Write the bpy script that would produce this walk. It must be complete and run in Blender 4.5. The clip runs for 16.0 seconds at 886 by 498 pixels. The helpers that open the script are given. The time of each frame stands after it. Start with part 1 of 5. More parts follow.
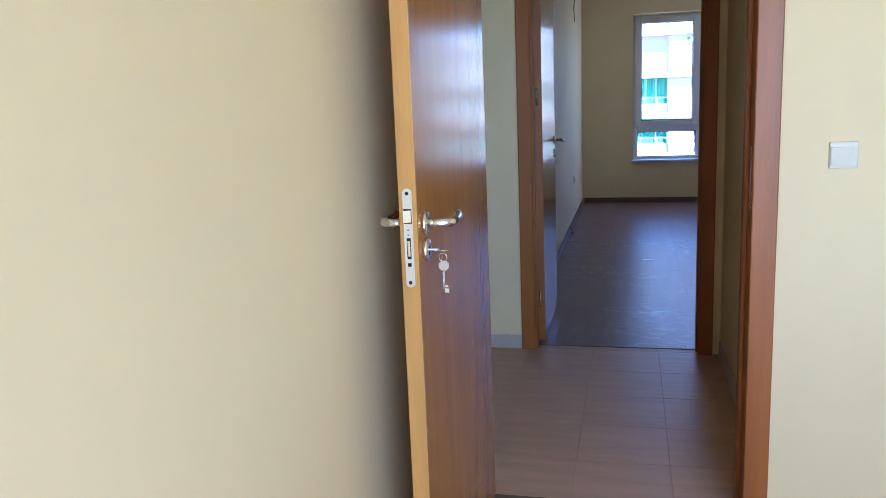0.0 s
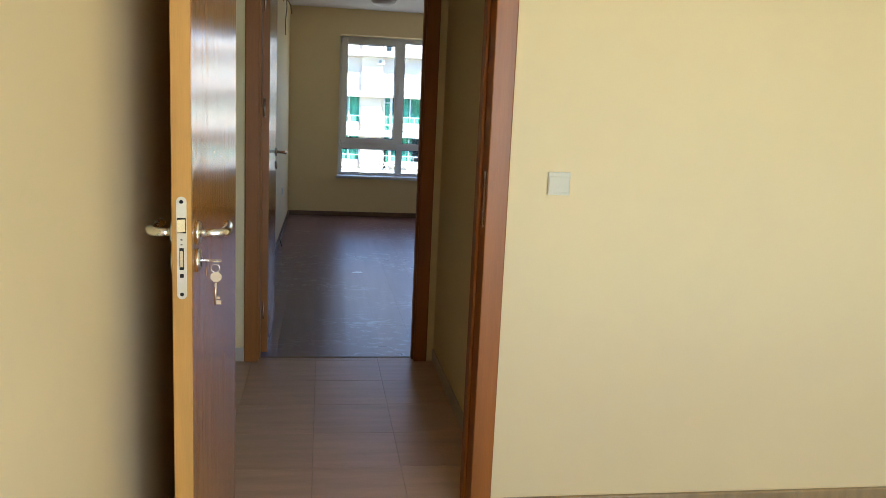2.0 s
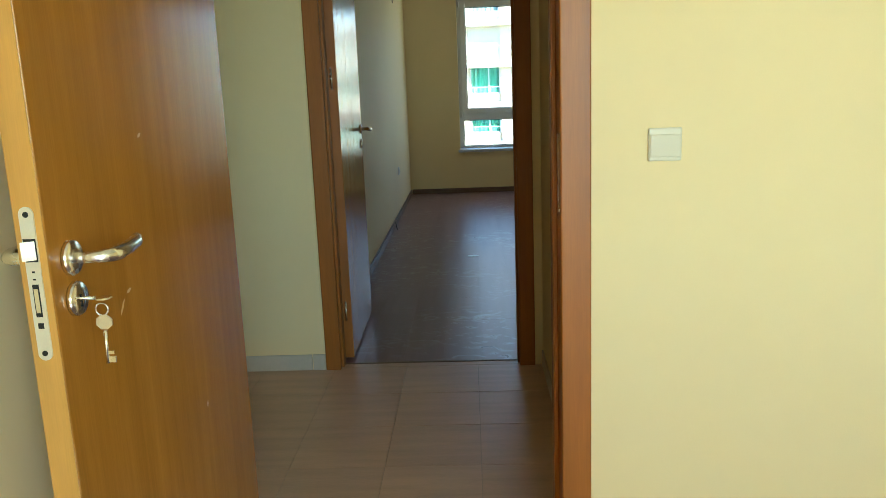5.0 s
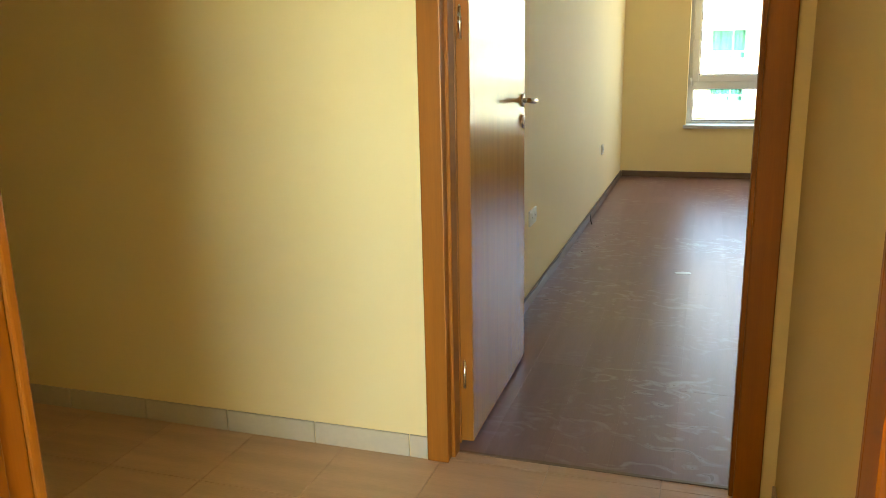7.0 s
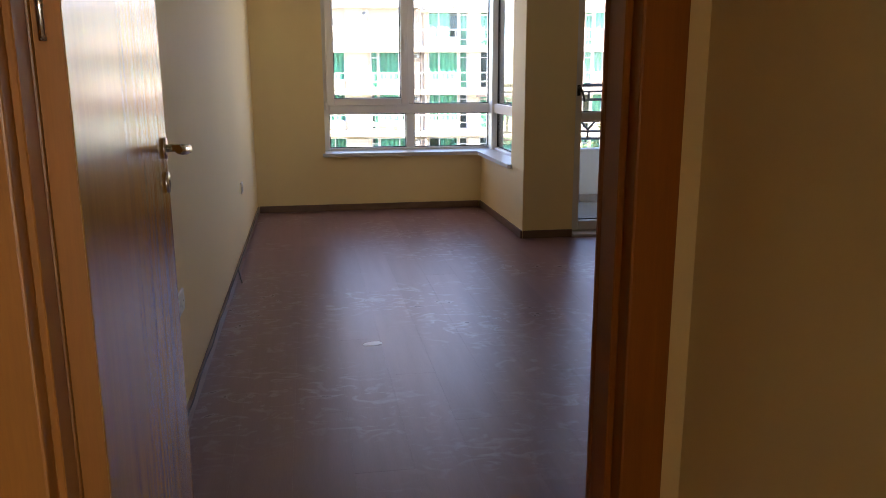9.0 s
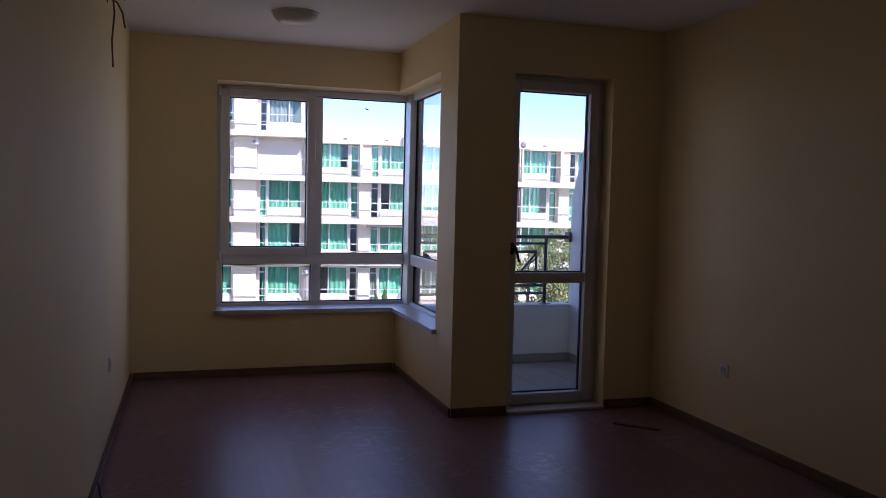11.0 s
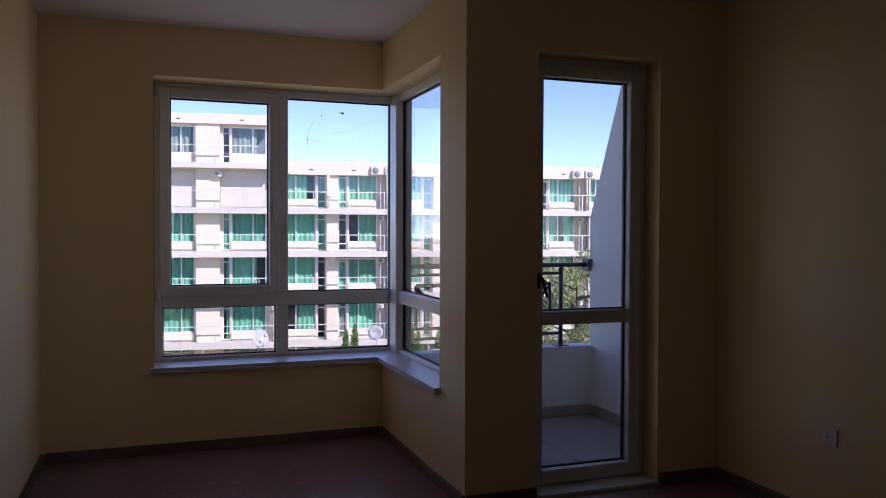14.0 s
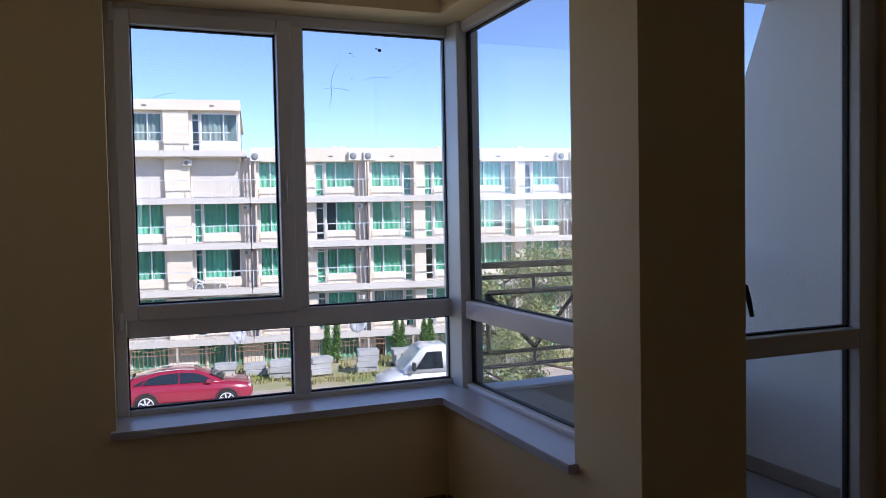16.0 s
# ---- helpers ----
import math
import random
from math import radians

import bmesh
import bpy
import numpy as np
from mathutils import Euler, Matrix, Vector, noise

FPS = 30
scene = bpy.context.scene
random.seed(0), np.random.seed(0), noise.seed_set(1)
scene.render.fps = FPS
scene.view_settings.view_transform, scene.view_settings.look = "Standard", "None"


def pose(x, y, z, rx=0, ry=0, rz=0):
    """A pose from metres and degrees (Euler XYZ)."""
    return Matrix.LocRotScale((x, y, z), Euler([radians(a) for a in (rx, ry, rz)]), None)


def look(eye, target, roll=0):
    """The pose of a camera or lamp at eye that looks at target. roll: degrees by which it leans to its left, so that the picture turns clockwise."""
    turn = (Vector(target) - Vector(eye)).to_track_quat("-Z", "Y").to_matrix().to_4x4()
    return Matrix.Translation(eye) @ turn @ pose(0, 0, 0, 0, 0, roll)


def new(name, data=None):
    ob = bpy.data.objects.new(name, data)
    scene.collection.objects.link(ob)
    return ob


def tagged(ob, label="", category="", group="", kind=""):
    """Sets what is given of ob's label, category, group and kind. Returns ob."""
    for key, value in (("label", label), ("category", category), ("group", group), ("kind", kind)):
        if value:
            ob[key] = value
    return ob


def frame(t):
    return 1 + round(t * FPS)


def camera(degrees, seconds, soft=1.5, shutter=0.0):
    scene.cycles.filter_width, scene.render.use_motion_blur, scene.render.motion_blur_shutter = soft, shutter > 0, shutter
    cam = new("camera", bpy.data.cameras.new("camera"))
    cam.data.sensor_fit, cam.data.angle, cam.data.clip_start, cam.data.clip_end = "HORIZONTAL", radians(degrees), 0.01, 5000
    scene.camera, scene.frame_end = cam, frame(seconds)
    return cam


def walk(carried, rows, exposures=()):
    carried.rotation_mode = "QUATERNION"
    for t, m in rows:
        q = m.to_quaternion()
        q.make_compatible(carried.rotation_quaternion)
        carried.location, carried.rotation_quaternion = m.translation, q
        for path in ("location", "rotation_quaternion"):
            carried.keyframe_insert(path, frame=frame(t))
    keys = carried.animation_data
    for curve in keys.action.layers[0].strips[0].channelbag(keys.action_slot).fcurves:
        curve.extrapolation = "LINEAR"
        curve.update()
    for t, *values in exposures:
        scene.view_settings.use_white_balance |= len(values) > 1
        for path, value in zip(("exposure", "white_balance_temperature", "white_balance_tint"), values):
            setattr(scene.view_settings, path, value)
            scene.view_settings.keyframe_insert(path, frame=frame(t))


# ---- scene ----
cam = camera(58.4, 16.0, soft=0.85)
PATH = [
    (0, (0.603, -2.91, 1.312), (0.141, -0.997, 0.952), -2.3),
    (0.5, (0.482, -2.914, 1.331), (0.256, -0.956, 0.991), -1.1),
    (1, (0.428, -2.989, 1.324), (0.507, -1.02, 0.986), 0.4),
    (1.5, (0.442, -3.005, 1.32), (0.674, -1.047, 0.987), 2.1),
    (2, (0.422, -2.974, 1.323), (0.728, -1.025, 0.995), 2.6),
    (2.5, (0.385, -2.912, 1.323), (0.711, -0.965, 1.0), 2.5),
    (3, (0.364, -2.909, 1.325), (0.529, -0.943, 0.997), 1.0),
    (3.2, (0.364, -2.924, 1.328), (0.471, -0.954, 0.999), 0.8),
    (5.3, (0.779, -2.176, 1.271), (0.674, -0.225, 0.839), -2.0),
    (5.5, (0.8, -2.073, 1.275), (0.653, -0.13, 0.823), -1.7),
    (6, (0.891, -1.722, 1.274), (0.418, 0.167, 0.818), -1.4),
    (6.5, (0.892, -1.355, 1.249), (0.282, 0.495, 0.795), -1.0),
    (7, (0.808, -0.968, 1.234), (0.196, 0.877, 0.762), -1.2),
    (7.5, (0.671, -0.641, 1.245), (0.126, 1.224, 0.77), -1.7),
    (8, (0.522, -0.322, 1.233), (0.444, 1.627, 0.789), -0.7),
    (8.2, (0.501, -0.249, 1.231), (0.556, 1.7, 0.788), -0.4),
    (10.3, (0.429, 0.781, 1.328), (0.919, 2.691, 0.995), 0.1),
    (10.5, (0.412, 0.875, 1.353), (0.94, 2.783, 1.065), 0.3),
    (11, (0.428, 0.984, 1.41), (1.036, 2.886, 1.289), 1.4),
    (11.5, (0.396, 1.025, 1.462), (1.231, 2.842, 1.433), 1.6),
    (12, (0.37, 1.091, 1.449), (1.366, 2.825, 1.435), 1.2),
    (12.5, (0.432, 1.269, 1.412), (1.437, 2.998, 1.376), 0.9),
    (13, (0.528, 1.494, 1.418), (1.309, 3.334, 1.374), 0.6),
    (13.5, (0.596, 1.822, 1.383), (1.278, 3.702, 1.348), 0.6),
    (14, (0.623, 2.229, 1.35), (1.308, 4.107, 1.308), 0.2),
    (14.5, (0.605, 2.65, 1.363), (1.293, 4.528, 1.308), 0.0),
    (15, (0.599, 3.079, 1.36), (1.297, 4.953, 1.307), -0.1),
    (15.5, (0.657, 3.496, 1.356), (1.399, 5.352, 1.275), -1.8),
    (16, (0.668, 3.912, 1.349), (1.416, 5.765, 1.272), -1.1),
]

EXPOSURES = [
    (0.0, 2.8, 4550, 12), (0.6, 2.7, 4700, -2), (1.5, 2.55, 5500, 1), (2.5, 2.55, 5750, 5), (3.2, 2.55, 5500, -6), (5.3, 2.95, 6100, -15), (6.2, 3.74, 9900, 2), (7.0, 4.3, 8300, -8), (7.5, 4.3, 7600, -7), (8.0, 3.5, 7600, 8),
    (10.3, 2.6, 6000, 22), (10.6, 2.1, 5850, 26), (11.0, 1.35, 5850, 30), (12.0, 1.95, 6200, 34), (12.6, 1.9, 6200, 34), (13.1, 1.12, 5950, 33), (14.0, 1.0, 6050, 31), (16.0, 1.0, 5950, 21),
]
walk(cam, [(t, look(eye, target, roll)) for t, eye, target, roll in PATH], EXPOSURES)

# ---- light ----
SUN_WAY = Vector((0.36, -0.72, 0.62)).normalized()   # towards the sun
world = bpy.data.worlds.new("world")
scene.world = world
world.use_nodes = True
_bg = world.node_tree.nodes["Background"]
_sky = world.node_tree.nodes.new("ShaderNodeTexSky")
_sky.sky_type = 'NISHITA'
_sky.sun_disc = False
_sky.sun_elevation = math.asin(SUN_WAY.z)
_sky.sun_rotation = math.atan2(SUN_WAY.x, SUN_WAY.y)
_sky.air_density, _sky.dust_density, _sky.ozone_density = 0.50, 0.0, 1.6
world.node_tree.links.new(_sky.outputs[0], _bg.inputs[0])
_bg.inputs[1].default_value = 0.15
_sun = bpy.data.lights.new("sun", 'SUN')
_sun.energy, _sun.angle, _sun.color = 3.0, radians(0.5), (1.0, 0.94, 0.84)
sun = new("sun", _sun)
sun.matrix_world = look((20, -30, 40), Vector((20, -30, 40)) - SUN_WAY)


def window_fill(name, m, w, h, watts, colour):
    """An area lamp set in a window's opening to add to the sky light."""
    data = bpy.data.lights.new(name, 'AREA')
    data.shape, data.size, data.size_y, data.energy, data.color = 'RECTANGLE', w, h, watts, colour
    ob = new(name, data)
    ob.matrix_world = m
    return ob


# lamp added in the unseen bedroom window, brightens bedroom and corridor
window_fill("bedroom_window_fill", look((2.02, -5.06, 1.52), (2.02, -3.4, 0.3)), 2.0, 1.2, 10.5, (0.96, 1.0, 0.88))
# warm fill lamps added in the openings to brighten the living room
window_fill("corner_window_fill", look((1.36, 7.50, 1.50), (1.36, 5.0, 1.40)), 1.3, 1.3, 0.74, (1.0, 0.77, 0.71))
window_fill("side_window_fill", look((2.185, 6.78, 1.50), (0.2, 6.78, 1.40)), 0.9, 1.3, 0.25, (1.0, 0.77, 0.71))
window_fill("balcony_door_fill", look((2.80, 5.90, 1.15), (2.80, 3.0, 1.15)), 0.5, 1.9, 0.16, (1.0, 0.77, 0.71))

# ---- materials ----


def mat(name, colour, rough=0.5, metal=0.0, vary=0.0, scale=6.0, bump=0.0, bump_scale=120.0, stretch=(1, 1, 1),
        rough_vary=0.0, dark=None, world_space=False, random_tint=0.0, fine=0.0, coat=0.0, spec=0.5):
    """A principled material with colour variation at a large and a fine scale, roughness wear and fine relief."""
    m = bpy.data.materials.new(name)
    m.use_nodes = True
    nt = m.node_tree
    p = nt.nodes["Principled BSDF"]
    p.inputs["Base Color"].default_value = (*colour, 1)
    p.inputs["Roughness"].default_value = rough
    p.inputs["Metallic"].default_value = metal
    p.inputs["Coat Weight"].default_value = coat
    p.inputs["Specular IOR Level"].default_value = spec
    n = nt.nodes.new
    if world_space:
        src = n("ShaderNodeNewGeometry").outputs["Position"]
    else:
        src = n("ShaderNodeTexCoord").outputs["Object"]
    mp = n("ShaderNodeMapping")
    mp.inputs["Scale"].default_value = stretch
    nt.links.new(src, mp.inputs[0])

    def noise_tex(s, detail):
        t = n("ShaderNodeTexNoise")
        t.inputs["Scale"].default_value, t.inputs["Detail"].default_value = s, detail
        nt.links.new(mp.outputs[0], t.inputs["Vector"])
        return t.outputs["Fac"]

    if vary or fine or random_tint:
        low = dark or tuple(c * (1 - vary) for c in colour)
        big = noise_tex(scale, 4)
        ramp = n("ShaderNodeMapRange")
        ramp.inputs[1].default_value, ramp.inputs[2].default_value = 0.3, 0.7
        nt.links.new(big, ramp.inputs[0])
        mix = n("ShaderNodeMix")
        mix.data_type = 'RGBA'
        mix.inputs[6].default_value, mix.inputs[7].default_value = (*colour, 1), (*low, 1)
        nt.links.new(ramp.outputs[0], mix.inputs[0])
        out = mix.outputs[2]
        hsv = n("ShaderNodeHueSaturation")
        nt.links.new(out, hsv.inputs["Color"])
        add = n("ShaderNodeMath")
        add.operation = 'MULTIPLY_ADD'
        small = noise_tex(scale * 14, 3)
        nt.links.new(small, add.inputs[0])
        add.inputs[1].default_value, add.inputs[2].default_value = fine, 1 - fine / 2
        val = add.outputs[0]
        if random_tint:
            info = n("ShaderNodeObjectInfo")
            add2 = n("ShaderNodeMath")
            add2.operation = 'MULTIPLY_ADD'
            nt.links.new(info.outputs["Random"], add2.inputs[0])
            add2.inputs[1].default_value = random_tint
            nt.links.new(val, add2.inputs[2])
            sub = n("ShaderNodeMath")
            sub.operation = 'SUBTRACT'
            nt.links.new(add2.outputs[0], sub.inputs[0])
            sub.inputs[1].default_value = random_tint / 2
            val = sub.outputs[0]
        nt.links.new(val, hsv.inputs["Value"])
        nt.links.new(hsv.outputs[0], p.inputs["Base Color"])
    if rough_vary:
        r = n("ShaderNodeMapRange")
        r.inputs[1].default_value, r.inputs[2].default_value = 0.3, 0.7
        r.inputs[3].default_value, r.inputs[4].default_value = rough - rough_vary, rough + rough_vary
        nt.links.new(noise_tex(scale * 2.3, 5), r.inputs[0])
        nt.links.new(r.outputs[0], p.inputs["Roughness"])
    if bump:
        b = n("ShaderNodeBump")
        b.inputs["Strength"].default_value, b.inputs["Distance"].default_value = bump, 0.002
        nt.links.new(noise_tex(bump_scale, 3), b.inputs["Height"])
        nt.links.new(b.outputs[0], p.inputs["Normal"])
    return m


def glass_mat(name, tint=(1, 1, 1), ior=1.45, haze=0.0):
    m = bpy.data.materials.new(name)
    m.use_nodes = True
    nt = m.node_tree
    nt.nodes.clear()
    n = nt.nodes.new
    out, mix, tr, gl, fr = (n("ShaderNodeOutputMaterial"), n("ShaderNodeMixShader"), n("ShaderNodeBsdfTransparent"),
                            n("ShaderNodeBsdfGlossy"), n("ShaderNodeLayerWeight"))
    power, sheen = n("ShaderNodeMath"), n("ShaderNodeMath")
    power.operation, sheen.operation = 'POWER', 'MULTIPLY_ADD'
    power.inputs[1].default_value = 5.0
    f0 = ((ior - 1) / (ior + 1)) ** 2
    sheen.inputs[1].default_value, sheen.inputs[2].default_value = 1 - f0, f0
    tr.inputs[0].default_value = (*tint, 1)
    gl.inputs["Roughness"].default_value = 0.0
    fr.inputs["Blend"].default_value = 0.5
    nt.links.new(fr.outputs["Facing"], power.inputs[0])
    nt.links.new(power.outputs[0], sheen.inputs[0])
    nt.links.new(sheen.outputs[0], mix.inputs[0])
    nt.links.new(tr.outputs[0], mix.inputs[1])
    nt.links.new(gl.outputs[0], mix.inputs[2])
    last = mix.outputs[0]
    if haze:
        # dried streaks and specks of dust on the pane
        df, mix2, tx, mr = n("ShaderNodeBsdfDiffuse"), n("ShaderNodeMixShader"), n("ShaderNodeTexNoise"), n("ShaderNodeMapRange")
        df.inputs[0].default_value = (0.8, 0.8, 0.78, 1)
        tc, mp = n("ShaderNodeTexCoord"), n("ShaderNodeMapping")
        mp.inputs["Scale"].default_value, mp.inputs["Rotation"].default_value = (9, 9, 2), (0.4, 0.5, 0)
        nt.links.new(tc.outputs["Object"], mp.inputs[0])
        nt.links.new(mp.outputs[0], tx.inputs["Vector"])
        tx.inputs["Scale"].default_value, tx.inputs["Detail"].default_value = 1.6, 6
        tx.inputs["Distortion"].default_value = 1.2
        mr.inputs[1].default_value, mr.inputs[2].default_value = 0.52, 0.8
        mr.inputs[3].default_value, mr.inputs[4].default_value = haze * 0.15, haze
        nt.links.new(tx.outputs["Fac"], mr.inputs[0])
        nt.links.new(mr.outputs[0], mix2.inputs[0])
        nt.links.new(last, mix2.inputs[1])
        nt.links.new(df.outputs[0], mix2.inputs[2])
        last = mix2.outputs[0]
    nt.links.new(last, out.inputs[0])
    return m


def floor_mat():
    """Brown laminate with plank grain, a satin sheen and pale wavy smears left by wiping."""
    m = mat("laminate_floor", (0.225, 0.13, 0.145), 0.36, vary=0.18, scale=2.2, stretch=(9, 0.7, 1), fine=0.2, random_tint=0.16, world_space=True, spec=0.6)
    nt = m.node_tree
    p = nt.nodes["Principled BSDF"]
    n = nt.nodes.new
    geo = n("ShaderNodeNewGeometry")

    def band(scale, lo, hi, rot, stretch, detail, dist):
        mp, tx, mr = n("ShaderNodeMapping"), n("ShaderNodeTexNoise"), n("ShaderNodeMapRange")
        mp.inputs["Rotation"].default_value, mp.inputs["Scale"].default_value = (0, 0, rot), stretch
        nt.links.new(geo.outputs["Position"], mp.inputs[0])
        nt.links.new(mp.outputs[0], tx.inputs["Vector"])
        tx.inputs["Scale"].default_value, tx.inputs["Detail"].default_value, tx.inputs["Distortion"].default_value = scale, detail, dist
        mr.inputs[1].default_value, mr.inputs[2].default_value = lo, hi
        nt.links.new(tx.outputs["Fac"], mr.inputs[0])
        return mr.outputs[0]

    def times(a, b):
        k = n("ShaderNodeMath")
        k.operation = 'MULTIPLY'
        nt.links.new(a, k.inputs[0])
        if isinstance(b, float):
            k.inputs[1].default_value = b
        else:
            nt.links.new(b, k.inputs[1])
        return k.outputs[0]

    patch = band(0.9, 0.42, 0.60, 0.4, (1, 1, 1), 2, 0.0)
    streak = times(band(8.0, 0.53, 0.70, 0.6, (1, 1.5, 1), 5, 1.8), patch)
    old = p.inputs["Base Color"].links[0].from_socket
    mix = n("ShaderNodeMix")
    mix.data_type = 'RGBA'
    nt.links.new(times(streak, 0.36), mix.inputs[0])
    nt.links.new(old, mix.inputs[6])
    mix.inputs[7].default_value = (0.50, 0.50, 0.52, 1)
    nt.links.new(mix.outputs[2], p.inputs["Base Color"])
    rough = n("ShaderNodeMapRange")
    rough.inputs[3].default_value, rough.inputs[4].default_value = 0.35, 0.25
    nt.links.new(streak, rough.inputs[0])
    nt.links.new(rough.outputs[0], p.inputs["Roughness"])
    b = n("ShaderNodeBump")
    b.inputs["Strength"].default_value, b.inputs["Distance"].default_value = 0.15, 0.0008
    nt.links.new(streak, b.inputs["Height"])
    nt.links.new(b.outputs[0], p.inputs["Normal"])
    return m


WALL = (0.87, 0.705, 0.39)
M_wall = mat("cream_wall_paint", WALL, 0.7, vary=0.05, scale=0.9, fine=0.03, bump=0.12, bump_scale=260, world_space=True)
M_ceil = mat("white_ceiling_paint", (0.88, 0.88, 0.87), 0.8, vary=0.04, scale=0.8, fine=0.02, bump=0.08, bump_scale=240, world_space=True)
M_door = mat("door_veneer", (0.43, 0.185, 0.028), 0.20, vary=0.22, scale=2.5, stretch=(10, 10, 0.5), fine=0.3, bump=0.05, bump_scale=60, rough_vary=0.05)
M_edge = mat("door_edge_wood", (0.62, 0.325, 0.075), 0.4, vary=0.2, scale=3, stretch=(12, 12, 0.6), fine=0.2, bump=0.05, bump_scale=70)
M_case = mat("door_casing_wood", (0.36, 0.118, 0.012), 0.42, vary=0.22, scale=2.5, stretch=(10, 10, 0.5), fine=0.28, bump=0.06, bump_scale=60)
M_floor = floor_mat()
M_under = mat("screed", (0.20, 0.13, 0.11), 0.9, vary=0.2, scale=5)
M_skirt = mat("laminate_skirting", (0.20, 0.125, 0.085), 0.42, vary=0.3, scale=3, stretch=(2, 2, 10), fine=0.25, world_space=True)
# lit copy of the skirting laminate: the bedroom's brighter light is in its colour
M_skirt_lit = mat("laminate_skirting_lit", (0.40, 0.28, 0.14), 0.42, vary=0.25, scale=3, stretch=(10, 2, 2), fine=0.25, world_space=True)
M_tile = mat("beige_floor_tile", (0.66, 0.43, 0.29), 0.38, vary=0.18, scale=2.0, stretch=(1.2, 9, 1), fine=0.2, random_tint=0.08, bump=0.04, bump_scale=80, world_space=True)
M_stile = mat("skirting_tile", (0.60, 0.52, 0.42), 0.38, vary=0.12, scale=4, fine=0.12, random_tint=0.06, world_space=True)
M_grout = mat("grout", (0.54, 0.40, 0.29), 0.9, vary=0.15, scale=20)
M_pvc = mat("white_pvc", (0.72, 0.72, 0.73), 0.32, vary=0.04, scale=3, fine=0.02)
M_gasket = mat("black_rubber_gasket", (0.015, 0.015, 0.017), 0.6, vary=0.1)
M_sill = mat("white_window_sill", (0.58, 0.59, 0.62), 0.3, vary=0.06, scale=5, fine=0.05)
M_glass = glass_mat("window_glass", tint=(0.92, 0.935, 0.94), haze=0.02)
M_clean = glass_mat("clean_window_glass", tint=(0.92, 0.935, 0.94))
M_fglass = glass_mat("facade_glass", tint=(0.82, 0.9, 0.88), ior=1.5)
M_chrome = mat("satin_nickel", (0.86, 0.85, 0.80), 0.24, 1.0, rough_vary=0.06, scale=20)
M_brass = mat("worn_nickel_brass", (0.66, 0.58, 0.46), 0.24, 1.0, rough_vary=0.06, scale=20)
M_plate = mat("brushed_lock_plate", (0.78, 0.74, 0.64), 0.42, 0.55, vary=0.08, scale=30, fine=0.1)
M_black = mat("black_metal", (0.02, 0.02, 0.022), 0.4, 0.2, vary=0.2)
M_dark = mat("dark_void", (0.01, 0.01, 0.01), 0.8)
M_plastic = mat("white_plastic", (0.82, 0.80, 0.74), 0.3, vary=0.03, scale=8)
M_ivory = mat("ivory_plastic", (0.74, 0.68, 0.52), 0.32, vary=0.03, scale=8)
M_lamp = mat("frosted_lamp_glass", (0.62, 0.62, 0.60), 0.35, vary=0.08, scale=6)
M_cable = mat("black_cable", (0.02, 0.02, 0.02), 0.5)
M_wire = mat("brown_wire", (0.16, 0.10, 0.07), 0.5)
M_paper = mat("paper_scrap", (0.62, 0.62, 0.62), 0.3, vary=0.1)
M_stucco = mat("white_balcony_stucco", (0.87, 0.87, 0.89), 0.85, vary=0.05, scale=1.3, fine=0.05, bump=0.3, bump_scale=180, world_space=True)
M_btile = mat("grey_balcony_tile", (0.40, 0.38, 0.37), 0.5, vary=0.2, scale=3, fine=0.2, random_tint=0.08, bump=0.1, world_space=True)
M_bskirt = mat("pinkish_skirting_tile", (0.42, 0.37, 0.35), 0.5, vary=0.15, scale=7, fine=0.2, world_space=True)
M_rail = mat("dark_railing_metal", (0.08, 0.09, 0.115), 0.45, 0.3, vary=0.2, scale=12)

# ---- mesh helpers ----


def box(bm, x0, x1, y0, y1, z0, z1, bevel=0.0, seg=1, m=None):
    vs = [bm.verts.new((x, y, z)) for x in (x0, x1) for y in (y0, y1) for z in (z0, z1)]
    fs = [bm.faces.new([vs[i] for i in f]) for f in ((0, 1, 3, 2), (4, 6, 7, 5), (0, 4, 5, 1), (2, 3, 7, 6), (0, 2, 6, 4), (1, 5, 7, 3))]
    if bevel:
        es = {e for f in fs for e in f.edges}
        out = bmesh.ops.bevel(bm, geom=list(es), offset=bevel, segments=seg, affect='EDGES', profile=0.5)
        vs = list({v for f in out["faces"] for v in f.verts} | {v for v in vs if v.is_valid})
    if m is not None:
        bmesh.ops.transform(bm, matrix=m, verts=vs)
    return vs


def tube(bm, points, r, seg=10, cap=True, squash=1.0):
    """A round bar along a polyline; r is a number or one radius a point."""
    pts = [Vector(p) for p in points]
    rings = []
    for i, p in enumerate(pts):
        d = (pts[min(i + 1, len(pts) - 1)] - pts[max(i - 1, 0)]).normalized()
        q = d.to_track_quat('Z', 'Y')
        rad = r[i] if isinstance(r, (list, tuple)) else r
        rings.append([bm.verts.new(p + q @ Vector((math.cos(a) * rad, math.sin(a) * rad * squash, 0)))
                      for a in (2 * math.pi * k / seg for k in range(seg))])
    for a, b in zip(rings, rings[1:]):
        for k in range(seg):
            f = bm.faces.new((a[k], a[(k + 1) % seg], b[(k + 1) % seg], b[k]))
            f.smooth = True
    if cap:
        bm.faces.new(list(reversed(rings[0])))
        bm.faces.new(rings[-1])


